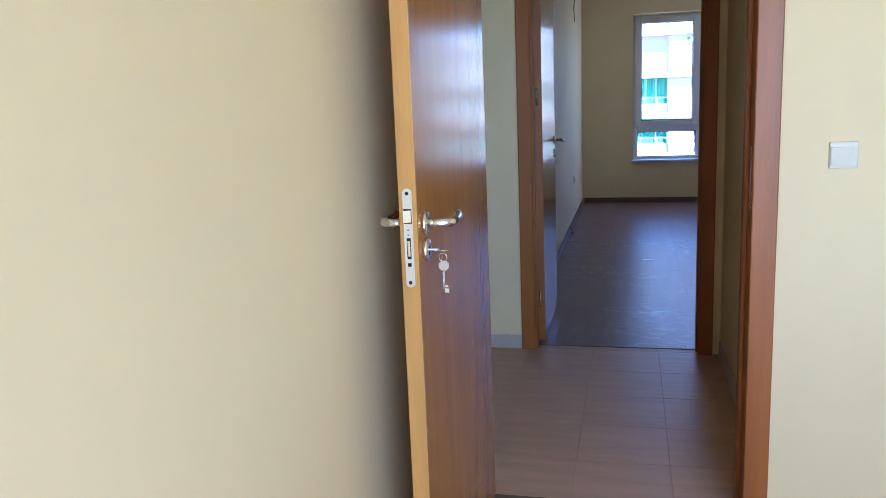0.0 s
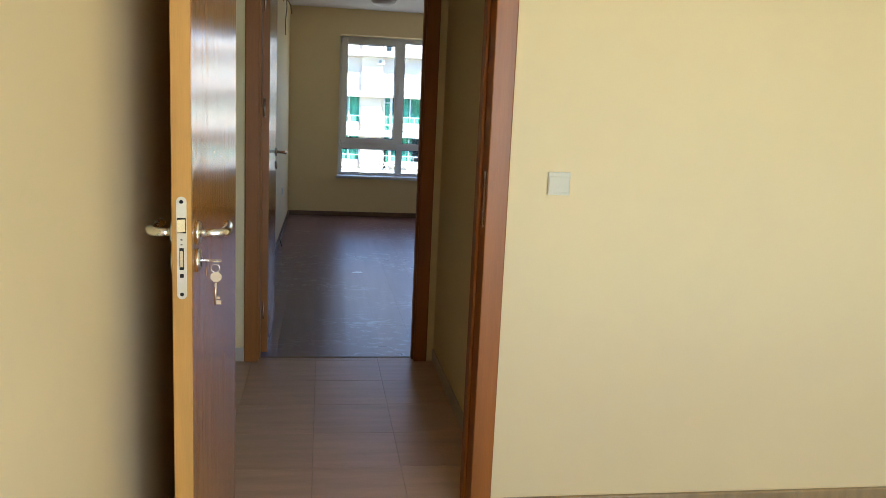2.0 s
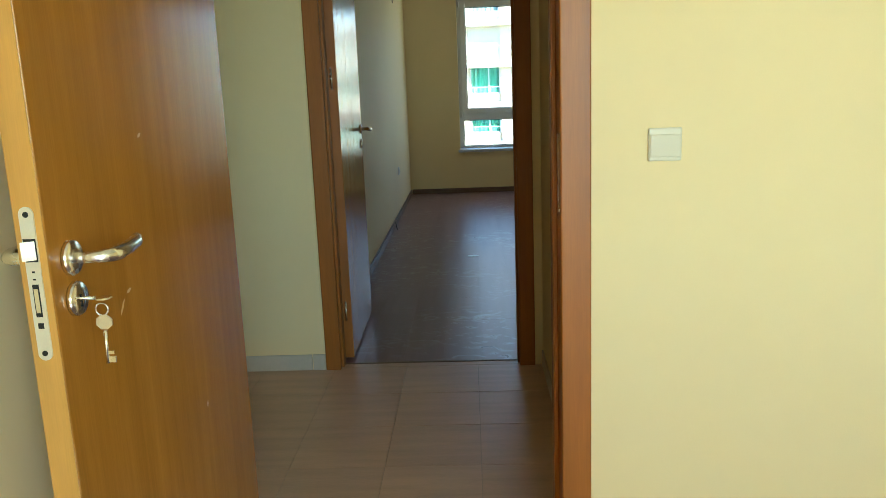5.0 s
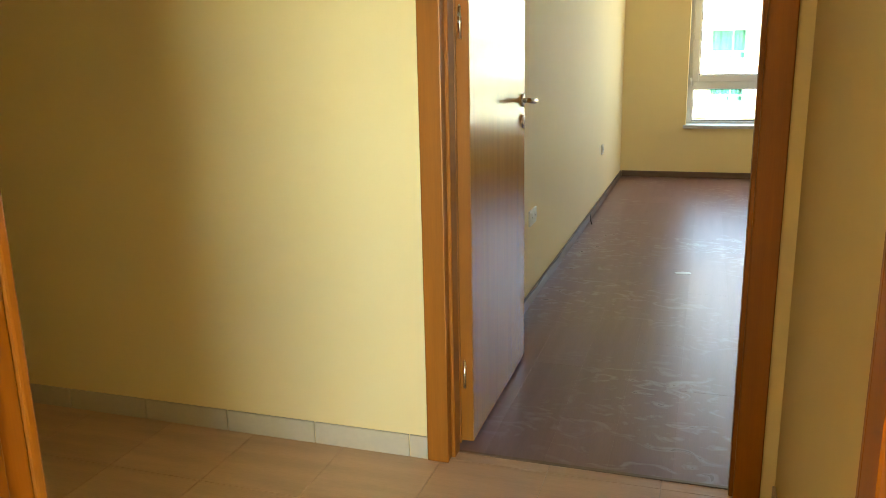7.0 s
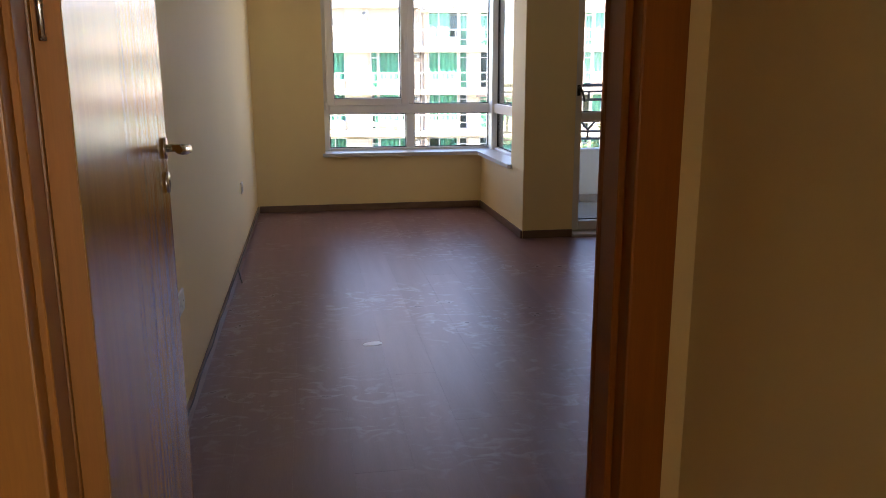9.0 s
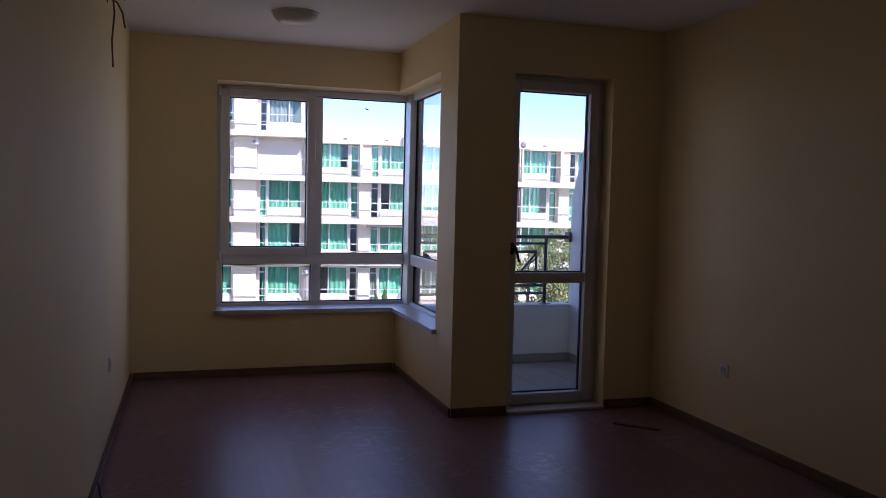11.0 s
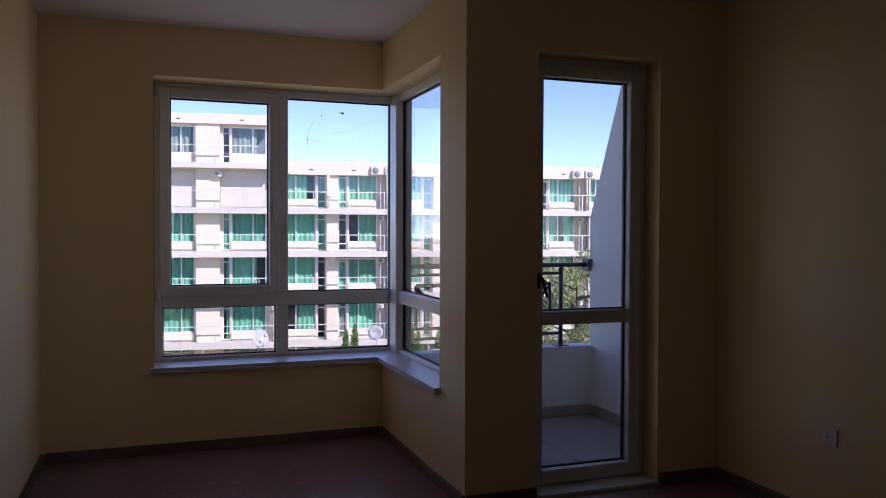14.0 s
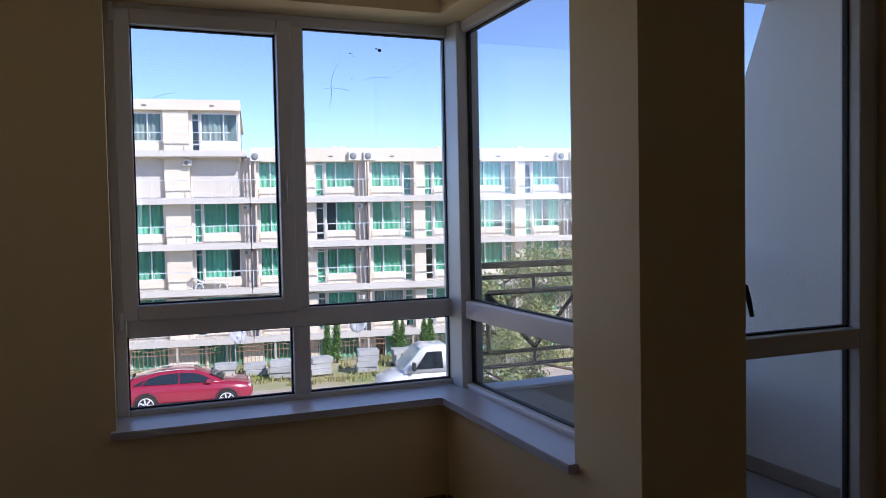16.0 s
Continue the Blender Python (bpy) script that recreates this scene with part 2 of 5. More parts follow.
def lathe(bm, profile, seg=32, m=Matrix.Identity(4)):
    """A turned body from (radius, height) pairs."""
    rings = [[bm.verts.new(m @ Vector((r * math.cos(a), r * math.sin(a), z))) for a in (2 * math.pi * k / seg for k in range(seg))] for r, z in profile]
    for a, b in zip(rings, rings[1:]):
        for k in range(seg):
            f = bm.faces.new((a[k], a[(k + 1) % seg], b[(k + 1) % seg], b[k]))
            f.smooth = True
    bm.faces.new(list(reversed(rings[0])))
    bm.faces.new(rings[-1])


def prism(bm, outline, lo, hi, axis='x'):
    """An outline in the other two axes, pushed from lo to hi along the axis."""
    def at(a, b, c):
        return (c, a, b) if axis == 'x' else (a, c, b) if axis == 'y' else (a, b, c)
    one = [bm.verts.new(at(a, b, lo)) for a, b in outline]
    two = [bm.verts.new(at(a, b, hi)) for a, b in outline]
    bm.faces.new(one)
    bm.faces.new(list(reversed(two)))
    n = len(one)
    for k in range(n):
        bm.faces.new((one[k], two[k], two[(k + 1) % n], one[(k + 1) % n]))
    return one + two


def wall_mesh(axis, p0, p1, a0, a1, z0, z1, holes=()):
    """A wall with thickness between p0 and p1 and real openings (a0, a1, z0, z1)."""
    bm = bmesh.new()
    aa = sorted({a0, a1, *[v for h in holes for v in h[:2] if a0 < v < a1]})
    zz = sorted({z0, z1, *[v for h in holes for v in h[2:] if z0 < v < z1]})
    na, nz = len(aa) - 1, len(zz) - 1

    def solid(i, k):
        if not (0 <= i < na and 0 <= k < nz):
            return False
        ca, cz = (aa[i] + aa[i + 1]) / 2, (zz[k] + zz[k + 1]) / 2
        return not any(h[0] < ca < h[1] and h[2] < cz < h[3] for h in holes)

    cache = {}

    def v(p, i, k):
        key = (p, i, k)
        if key not in cache:
            cache[key] = bm.verts.new((p, aa[i], zz[k]) if axis == 'x' else (aa[i], p, zz[k]))
        return cache[key]

    for i in range(na):
        for k in range(nz):
            if not solid(i, k):
                continue
            bm.faces.new((v(p0, i, k), v(p0, i + 1, k), v(p0, i + 1, k + 1), v(p0, i, k + 1)))
            bm.faces.new((v(p1, i, k), v(p1, i, k + 1), v(p1, i + 1, k + 1), v(p1, i + 1, k)))
            for di, dk, c in ((-1, 0, ((0, 0), (0, 1))), (1, 0, ((1, 0), (1, 1))), (0, -1, ((0, 0), (1, 0))), (0, 1, ((0, 1), (1, 1)))):
                if not solid(i + di, k + dk):
                    (ea, eb), (fa, fb) = c
                    bm.faces.new((v(p0, i + ea, k + eb), v(p0, i + fa, k + fb), v(p1, i + fa, k + fb), v(p1, i + ea, k + eb)))
    bmesh.ops.recalc_face_normals(bm, faces=bm.faces)
    return bm


def mesh_of(name, bm, material):
    me = bpy.data.meshes.new(name)
    bmesh.ops.recalc_face_normals(bm, faces=bm.faces)
    bm.to_mesh(me)
    bm.free()
    me.materials.append(material)
    return me


def part(name, bm, material, parent, label=""):
    ob = new(name, bm if isinstance(bm, bpy.types.Mesh) else mesh_of(name, bm, material))
    ob.parent = parent
    return tagged(ob, label)


def thing(name, label, category, at=None, group="", kind=""):
    """An empty at a thing's base, to hold its parts."""
    ob = new(name)
    ob.empty_display_size = 0.1
    if at is not None:
        ob.matrix_world = at
    return tagged(ob, label, category, group, kind)


def single(name, bm, material, label, category, kind="", group="", at=None):
    ob = new(name, mesh_of(name, bm, material))
    if at is not None:
        ob.matrix_world = at
    return tagged(ob, label, category, group, kind)


def block(name, material, dims, label, category="wall", kind="structure", bevel=0.0):
    bm = bmesh.new()
    box(bm, *dims, bevel=bevel)
    return single(name, bm, material, label, category, kind)


def wall(name, label, axis, p0, p1, a0, a1, z0=0.0, z1=2.6, holes=(), material=None):
    return single(name, wall_mesh(axis, p0, p1, a0, a1, z0, z1, holes), material or M_wall, label, "wall", "structure")


# ---- structure of the flat ----
H = 2.6
ND, LD = 2.06, 2.06        # heights of the two door openings
wall("wall_left", "cream painted wall running along the bedroom and living room", 'x', -0.15, 0.0, 1.30, 7.32)
wall("wall_bedroom_left", "cream painted bedroom wall behind the open door", 'x', -0.15, 0.0, -5.2, -0.52)
wall("wall_bedroom_door", "cream painted wall with the bedroom doorway", 'y', -0.52, -0.35, -0.15, 3.5, holes=[(0.085, 0.966, -1, ND)])
wall("wall_bedroom_right", "cream painted bedroom side wall", 'x', 3.5, 3.65, -5.2, -0.35)
wall("wall_bedroom_window", "cream painted bedroom wall with the window opening", 'y', -5.2, -4.95, 0.0, 3.5, holes=[(0.95, 3.1, 0.75, 2.3)])
wall("wall_living_door", "cream painted wall with the living room doorway", 'y', 1.18, 1.30, -1.85, 3.55, holes=[(0.075, 0.967, -1, LD)])
wall("wall_corridor_right", "cream painted corridor side wall", 'x', 1.045, 1.165, -0.35, 1.18)
# unseen end wall, placed near the doorway so the corridor gets more bounced light
wall("wall_corridor_end", "unseen cream wall closing the corridor, set close to bounce light", 'x', -1.85, -1.70, -0.35, 1.18)
wall("wall_corridor_near", "cream painted corridor wall", 'y', -0.52, -0.35, -1.85, -0.15)
wall("wall_far", "cream painted wall with the corner window opening", 'y', 7.32, 7.68, -0.15, 2.33, z0=-0.2, holes=[(0.62, 2.33, 0.49, 2.29)])
wall("wall_bay_side", "cream painted bay side wall with window opening and pier", 'x', 2.05, 2.33, 5.82, 7.32, z0=-0.2, holes=[(6.19, 7.32, 0.49, 2.29)])
wall("wall_balcony", "cream painted wall with the balcony doorway", 'y', 5.82, 6.10, 2.33, 3.70, z0=-0.2, holes=[(2.44, 3.165, 0.0, 2.27)])
wall("wall_right", "cream painted living room side wall", 'x', 3.55, 3.70, 1.30, 5.82)
block("ceiling_1", M_ceil, (-0.15, 3.70, 1.18, 6.10, H, 2.8), "white painted living room ceiling", "ceiling")
block("ceiling_2", M_ceil, (-0.15, 2.33, 6.10, 7.68, H, 2.8), "white painted ceiling over the window bay", "ceiling")
block("ceiling_3", M_ceil, (-1.85, 3.70, -0.52, 1.18, H, 2.8), "white painted corridor ceiling", "ceiling")
block("ceiling_4", M_ceil, (-0.15, 3.65, -5.2, -0.52, H, 2.8), "white painted bedroom ceiling", "ceiling")
# unseen upper block, its height set to shade the balcony and ground
block("wall_upper_storeys", M_stucco, (-14, 16, -5.2, 6.0, 2.8, 5.6), "unseen white block above the flat, added to shade the balcony side", "wall")
block("wall_lower_storeys", M_stucco, (-14, 16, -5.2, 6.0, -6.1, -0.21), "white rendered lower storeys of this building", "wall")
block("wall_neighbour_a", M_stucco, (-14, -1.85, -5.2, 6.0, -0.21, 2.8), "white rendered neighbouring flat", "wall")
block("wall_neighbour_b", M_stucco, (3.84, 16, -5.2, 6.0, -0.21, 2.8), "white rendered neighbouring flat", "wall")
block("wall_bay_lower", M_stucco, (-0.15, 2.33, 6.0, 7.68, -6.1, -0.21), "white rendered bay of the storeys below", "wall")
block("wall_bay_upper", M_stucco, (-0.15, 2.33, 6.0, 7.68, 2.8, 5.6), "white rendered bay of the storeys above", "wall")
fl = block("floor_1", M_under, (0.0, 3.55, 1.25, 7.32, -0.2, -0.010), "brown laminate plank floor with dusty smears", "floor")
fc = block("floor_2", M_grout, (-1.70, 1.045, -0.46, 1.25, -0.2, -0.003), "beige tiled corridor floor with grout joints", "floor")
block("floor_3", M_floor, (0.0, 3.5, -4.95, -0.46, -0.2, 0.0), "brown laminate bedroom floor", "floor")

# skirtings


def skirting(name, x0, x1, y0, y1, h, material, label):
    bm = bmesh.new()
    box(bm, x0, x1, y0, y1, 0.0, h, bevel=0.005, seg=2)
    return single(name, bm, material, label, "skirting", "structure")


SK = "brown laminate skirting board along the living room wall"
skirting("baseboard_1", 0.001, 0.018, 1.32, 7.30, 0.06, M_skirt, SK)
skirting("baseboard_2", 0.02, 2.03, 7.302, 7.319, 0.06, M_skirt, SK)
skirting("baseboard_3", 2.032, 2.049, 5.81, 7.30, 0.06, M_skirt, SK)
skirting("baseboard_4", 2.052, 2.438, 5.802, 5.819, 0.06, M_skirt, SK)
skirting("baseboard_5", 3.168, 3.53, 5.802, 5.819, 0.06, M_skirt, SK)
skirting("baseboard_6", 3.532, 3.549, 1.32, 5.819, 0.06, M_skirt, SK)
skirting("baseboard_7", 1.05, 3.48, -0.538, -0.521, 0.06, M_skirt_lit, "laminate skirting board in the bedroom, in a lighter lit tone")
skirting("baseboard_8", 0.001, 0.018, -4.9, -0.54, 0.06, M_skirt_lit, "laminate skirting board in the bedroom, in a lighter lit tone")

# ---- doors ----


def casing(name, x0, x1, y_front, y_back, top, stop_y, label):
    """A lined doorway: jamb lining, stop and flat casings on both faces of the wall."""
    d = thing(name, label, "door frame", kind="structure")
    wdt, th, jam = 0.07, 0.016, 0.03
    for s, xa, xb in (("a", x0 - wdt + jam, x0 + jam), ("b", x1 - jam, x1 - jam + wdt)):
        for ya, yb in ((y_front - th, y_front - 0.001), (y_back + 0.001, y_back + th)):
            bm = bmesh.new()
            box(bm, xa, xb, ya, yb, 0.0, top + wdt - jam, bevel=0.004, seg=2)
            part("casing", bm, M_case, d)
    for ya, yb in ((y_front - th, y_front - 0.001), (y_back + 0.001, y_back + th)):
        bm = bmesh.new()
        box(bm, x0 + jam + 0.0005, x1 - jam - 0.0005, ya, yb, top - jam, top + wdt - jam, bevel=0.004, seg=2)
        part("head_casing", bm, M_case, d)
    for xa, xb, sx in ((x0 + 0.002, x0 + jam - 0.003, 1), (x1 - jam + 0.003, x1 - 0.002, -1)):
        bm = bmesh.new()
        box(bm, xa, xb, y_front, y_back, 0.0, top - 0.004, bevel=0.002)
        part("jamb", bm, M_case, d)
        bm = bmesh.new()
        e = xb if sx > 0 else xa
        box(bm, min(e, e + sx * 0.012), max(e, e + sx * 0.012), stop_y, stop_y + 0.05, 0.0, top - jam, bevel=0.002)
        part("door_stop", bm, M_case, d)
    bm = bmesh.new()
    box(bm, x0 + jam, x1 - jam, y_front, y_back, top - jam + 0.003, top - 0.004, bevel=0.002)
    part("head_jamb", bm, M_case, d)
    return d


def lever(parent, at, material, seg=14):
    """A round rose with a curved lever; local x leaves the leaf, local y points along the lever."""
    bm = bmesh.new()
    lathe(bm, [(0.0255, 0.0), (0.0255, 0.006), (0.0235, 0.009), (0.011, 0.0095)], 28, at @ pose(0, 0, 0, 0, 90, 0))
    rose = part("rose", bm, material, parent)
    bm = bmesh.new()
    pts = [(0.008, 0, 0), (0.03, 0, 0), (0.045, 0.003, 0), (0.054, 0.012, 0), (0.058, 0.026, 0), (0.058, 0.06, 0.0), (0.056, 0.098, 0.003), (0.051, 0.112, 0.006)]
    tube(bm, [at @ Vector(p) for p in pts], [0.009, 0.009, 0.0095, 0.0105, 0.0115, 0.0105, 0.010, 0.009], seg)
    part("lever", bm, material, parent)
    return rose


def key_rose(parent, at, material):
    bm = bmesh.new()
    lathe(bm, [(0.0255, 0.0), (0.0255, 0.006), (0.0235, 0.009), (0.009, 0.0095)], 28, at @ pose(0, 0, 0, 0, 90, 0))
    r = part("keyhole_rose", bm, material, parent)
    bm = bmesh.new()
    box(bm, 0.0096, 0.0105, -0.002, 0.002, -0.012, 0.006, m=at)
    part("keyhole", bm, M_dark, r)


def hinge(parent, x, y, z):
    bm = bmesh.new()
    tube(bm, [(x, y, z), (x, y, z + 0.09)], 0.0055, 12)
    tube(bm, [(x, y, z + 0.0902), (x, y, z + 0.097)], [0.0045, 0.002], 12)
    part("hinge", bm, M_chrome, parent)


# bedroom door: leaf hinged on the left jamb, swung back along the left wall
casing("door_frame_1", 0.085, 0.966, -0.52, -0.35, ND, -0.44, "orange-brown wood veneer door frame around the bedroom doorway")
door1 = thing("bedroom_door", "orange-brown veneered door standing open with a key in its lock", "door", pose(0.139, -0.452, 0.012, 0, 0, 0.0))
LW, LT = 0.842, 0.041
bm = bmesh.new()
box(bm, -LT / 2, LT / 2, -LW, 0, 0, 2.01, bevel=0.0025, seg=2)
leaf1 = part("leaf", bm, M_door, door1)
bm = bmesh.new()
box(bm, -LT / 2 + 0.0015, LT / 2 - 0.0015, -LW - 0.0012, -LW + 0.001, 0.002, 2.008)
part("edge_band", bm, M_edge, leaf1, "pale yellow-brown wooden door edge")
# mortise lock plate in the leaf's edge
bm = bmesh.new()
outl = []
for k in range(24):
    a = 2 * math.pi * k / 24
    outl.append((0.010 * math.cos(a), (0.1075 if math.sin(a) >= 0 else -0.1075) - (0.010 if math.sin(a) >= 0 else -0.010) + 0.010 * math.sin(a)))
prism(bm, outl, -LW - 0.0040, -LW - 0.0013, 'y')
bmesh.ops.translate(bm, verts=bm.verts, vec=(0, 0, 1.019))
plate = part("lock_plate", bm, M_plate, door1, "satin nickel mortise lock plate with rounded ends")
bm = bmesh.new()
prism(bm, [(-0.0075, -LW - 0.0042), (0.0075, -LW - 0.0042), (0.0075, -LW - 0.0055), (-0.0075, -LW - 0.0145)], 1.054, 1.080, 'z')
part("latch_bolt", bm, M_chrome, plate)
for z0, z1, w in ((0.974, 1.020, 0.0045), (0.9575, 0.9655, 0.0040), (1.036, 1.0385, 0.002), (1.026, 1.028, 0.002)):
    bm = bmesh.new()
    box(bm, -w, w, -LW - 0.0046, -LW - 0.0041, z0, z1)
    part("slot", bm, M_dark, plate)
for z0, z1, w, mt in ((0.980, 1.014, 0.003, M_chrome), (1.051, 1.083, 0.0088, M_dark)):
    bm = bmesh.new()
    box(bm, -w, w, -LW - (0.0052 if mt is M_chrome else 0.00415), -LW - 0.0040, z0, z1)
    part("bolt" if mt is M_chrome else "latch_recess", bm, mt, plate)
for z in (0.922, 1.116):
    bm = bmesh.new()
    lathe(bm, [(0.004, 0), (0.004, 0.0008), (0.0015, 0.0009)], 14, pose(0, -LW - 0.0041, z, 90, 0, 0))
    part("screw", bm, M_dark, plate)
for sx in (1, -1):
    at = pose(sx * LT / 2, -LW + 0.055, 1.044, 0, 0, 0) @ (Matrix.Identity(4) if sx > 0 else Matrix.Diagonal((-1, 1, 1, 1)))
    lever(door1, at, M_chrome)
    key_rose(door1, pose(sx * LT / 2, -LW + 0.055, 0.984) @ (Matrix.Identity(4) if sx > 0 else Matrix.Diagonal((-1, 1, 1, 1))), M_chrome)
for z in (0.22, 1.0, 1.75):
    hinge(door1, -0.012, 0.006, z)


def key(name, at, label):
    k = thing(name, label, "key", at)
    bm = bmesh.new()
    tube(bm, [(0, 0, 0), (0, 0, -0.05)], 0.0028, 10)
    part("shaft", bm, M_chrome, k)
    bm = bmesh.new()
    outline = [(0.0125 * math.cos(a), 0.012 + 0.0115 * math.sin(a)) for a in (math.pi / 8 + math.pi / 4 * j for j in range(8))]
    prism(bm, outline, -0.0013, 0.0013, 'y')
    part("bow", bm, M_chrome, k)
    bm = bmesh.new()
    box(bm, 0.0, 0.013, -0.0012, 0.0012, -0.049, -0.039, bevel=0.0006)
    box(bm, 0.0, 0.010, -0.0012, 0.0012, -0.036, -0.031)
    part("bit", bm, M_chrome, k)
    return k


D1 = door1.matrix_world
key("key", D1 @ pose(LT / 2 + 0.030, -LW + 0.055, 0.984, 0, 90, 0) @ pose(0, 0, 0, 0, 0, 90), "nickel key pushed into the door's lock")
bm = bmesh.new()
tube(bm, [(0.009 * math.cos(a), 0, 0.009 * math.sin(a)) for a in (2 * math.pi * k / 20 for k in range(21))], 0.0011, 6, cap=False)
single("key_ring", bm, M_chrome, "small nickel split ring hanging from the key", "key ring", at=D1 @ pose(LT / 2 + 0.040, -LW + 0.05, 0.968))
key("key", D1 @ pose(LT / 2 + 0.041, -LW + 0.05, 0.937, 0, 2, 0), "nickel lever-lock key hanging from a ring")

# striker plates on the bedroom door's closing jamb
bm = bmesh.new()
box(bm, 0.9355, 0.9385, -0.505, -0.485, 0.98, 1.16, bevel=0.0005)
single("strike_plate", bm, M_chrome, "nickel strike plate on the door jamb", "strike plate")

# living room door: leaf swung into the room
casing("door_frame_2", 0.075, 0.967, 1.18, 1.30, LD, 1.205, "orange-brown wood veneer door frame around the living room doorway")
door2 = thing("living_room_door", "glossy brown veneered door standing open against the wall", "door", pose(0.1265, 1.303, 0.012, 0, 0, 0.6))
bm = bmesh.new()
box(bm, -LT / 2, LT / 2, 0.0, 0.79, 0, 2.01, bevel=0.0025, seg=2)
leaf2 = part("leaf", bm, M_door, door2)
bm = bmesh.new()
box(bm, -LT / 2 + 0.0015, LT / 2 - 0.0015, -0.0012, 0.001, 0.002, 2.008)
part("edge_band", bm, M_case, leaf2, "orange-brown wooden door edge")
for sx in (1, -1):
    flip = Matrix.Diagonal((sx, -1, 1, 1))
    lever(door2, pose(sx * LT / 2, 0.735, 1.054) @ flip, M_brass)
    key_rose(door2, pose(sx * LT / 2, 0.735, 0.974) @ flip, M_brass)
for z in (0.19, 1.27, 1.80):
    hinge(door2, -0.004, -0.012, z)
bm = bmesh.new()
box(bm, 0.108, 0.934, 1.240, 1.256, -0.004, 0.003, bevel=0.002)
single("threshold", bm, M_skirt, "thin dark transition strip in the living room doorway", "threshold", "structure")
bm = bmesh.new()
box(bm, 0.118, 0.933, -0.475, -0.448, -0.004, 0.004, bevel=0.002)
single("threshold", bm, M_skirt, "thin brown transition strip in the bedroom doorway", "threshold", "structure")

# ---- corner window ----
FY = 7.585


def frame_bar(parent, dims, name="frame_bar", label="", material=None):
    bm = bmesh.new()
    box(bm, *dims, bevel=0.006, seg=2)
    return part(name, bm, material or M_pvc, parent, label)


def glazing(parent, axis, pos, a0, a1, z0, z1, glass=None):
    """A pane with its dark gasket."""
    bm = bmesh.new()
    t, g = 0.012, 0.007
    if axis == 'y':
        box(bm, a0, a1, pos, pos + t, z0, z1)
    else:
        box(bm, pos, pos + t, a0, a1, z0, z1)
    pane = part("pane", bm, glass or M_glass, parent)
    pane.visible_shadow = False
    bm = bmesh.new()
    for b0, b1, c0, c1 in ((a0 - g, a1 + g, z0 - g, z0 + g), (a0 - g, a1 + g, z1 - g, z1 + g), (a0 - g, a0 + g, z0 + g, z1 - g), (a1 - g, a1 + g, z0 + g, z1 - g)):
        if axis == 'y':
            box(bm, b0, b1, pos - 0.005, pos + t + 0.004, c0, c1)
        else:
            box(bm, pos - 0.005, pos + t + 0.004, b0, b1, c0, c1)
    part("gasket", bm, M_gasket, pane, "thin black rubber gasket")
    return pane


win = thing("window_1", "white plastic corner window with six panes and a side return", "window", kind="structure")
y0, y1 = FY - 0.035, FY + 0.035
frame_bar(win, (0.62, 0.672, y0, y1, 0.49, 2.29))
frame_bar(win, (0.6725, 2.19, y0, y1, 2.240, 2.29))
frame_bar(win, (0.6725, 2.19, y0, y1, 0.49, 0.546))
frame_bar(win, (0.6725, 2.19, y0, y1, 0.862, 0.948))
frame_bar(win, (1.385, 1.462, y0, y1, 0.5465, 0.8615))
frame_bar(win, (1.400, 1.462, y0, y1, 0.9485, 2.2395))
frame_bar(win, (2.175, 2.29, 7.425, 7.64, 0.49, 2.29), "corner_post")
sash = frame_bar(win, (0.655, 0.722, y0 - 0.018, y1 - 0.01, 0.935, 2.262), "sash", "opening casement sash")
frame_bar(sash, (0.7225, 1.338, y0 - 0.018, y1 - 0.01, 2.198, 2.262), "sash_rail")
frame_bar(sash, (0.7225, 1.338, y0 - 0.018, y1 - 0.01, 0.935, 1.000), "sash_rail")
frame_bar(sash, (1.3385, 1.405, y0 - 0.018, y1 - 0.01, 0.935, 2.262), "sash_stile")
glazing(win, 'y', FY, 0.722, 1.338, 1.000, 2.198)
glazing(win, 'y', FY, 1.462, 2.176, 0.948, 2.240)
glazing(win, 'y', FY, 0.672, 1.385, 0.546, 0.862)
glazing(win, 'y', FY, 1.462, 2.176, 0.546, 0.862)
SX = 2.232
x0, x1 = SX - 0.035, SX + 0.035
frame_bar(win, (x0, x1, 6.19, 6.245, 0.49, 2.29))
frame_bar(win, (x0, x1, 6.2455, 7.4245, 2.240, 2.29))
frame_bar(win, (x0, x1, 6.2455, 7.4245, 0.49, 0.546))
frame_bar(win, (x0, x1, 6.2455, 7.4245, 0.862, 0.948))
glazing(win, 'x', SX, 6.245, 7.424, 0.948, 2.240, M_clean)
glazing(win, 'x', SX, 6.245, 7.424, 0.546, 0.862, M_clean)
for z in (0.90, 2.20):
    bm = bmesh.new()
    tube(bm, [(0.648, y0 - 0.025, z), (0.648, y0 - 0.025, z + 0.075)], 0.011, 12)
    part("hinge", bm, M_pvc, win)
bm = bmesh.new()
box(bm, 1.362, 1.386, y0 - 0.030, y0 - 0.019, 1.50, 1.57, bevel=0.004, seg=2)
box(bm, 1.366, 1.382, y0 - 0.046, y0 - 0.030, 1.425, 1.55, bevel=0.005, seg=2)
part("window_handle", bm, M_pvc, win)
bm = bmesh.new()
prism(bm, [(0.598, 7.285), (2.012, 7.285), (2.012, 6.165), (2.196, 6.165), (2.196, 7.55), (0.598, 7.55)], 0.492, 0.524, 'z')
bmesh.ops.bevel(bm, geom=list(bm.edges), offset=0.004, segments=2, affect='EDGES')
single("window_sill", bm, M_sill, "white L-shaped inner sill under the corner window", "window sill", "structure")
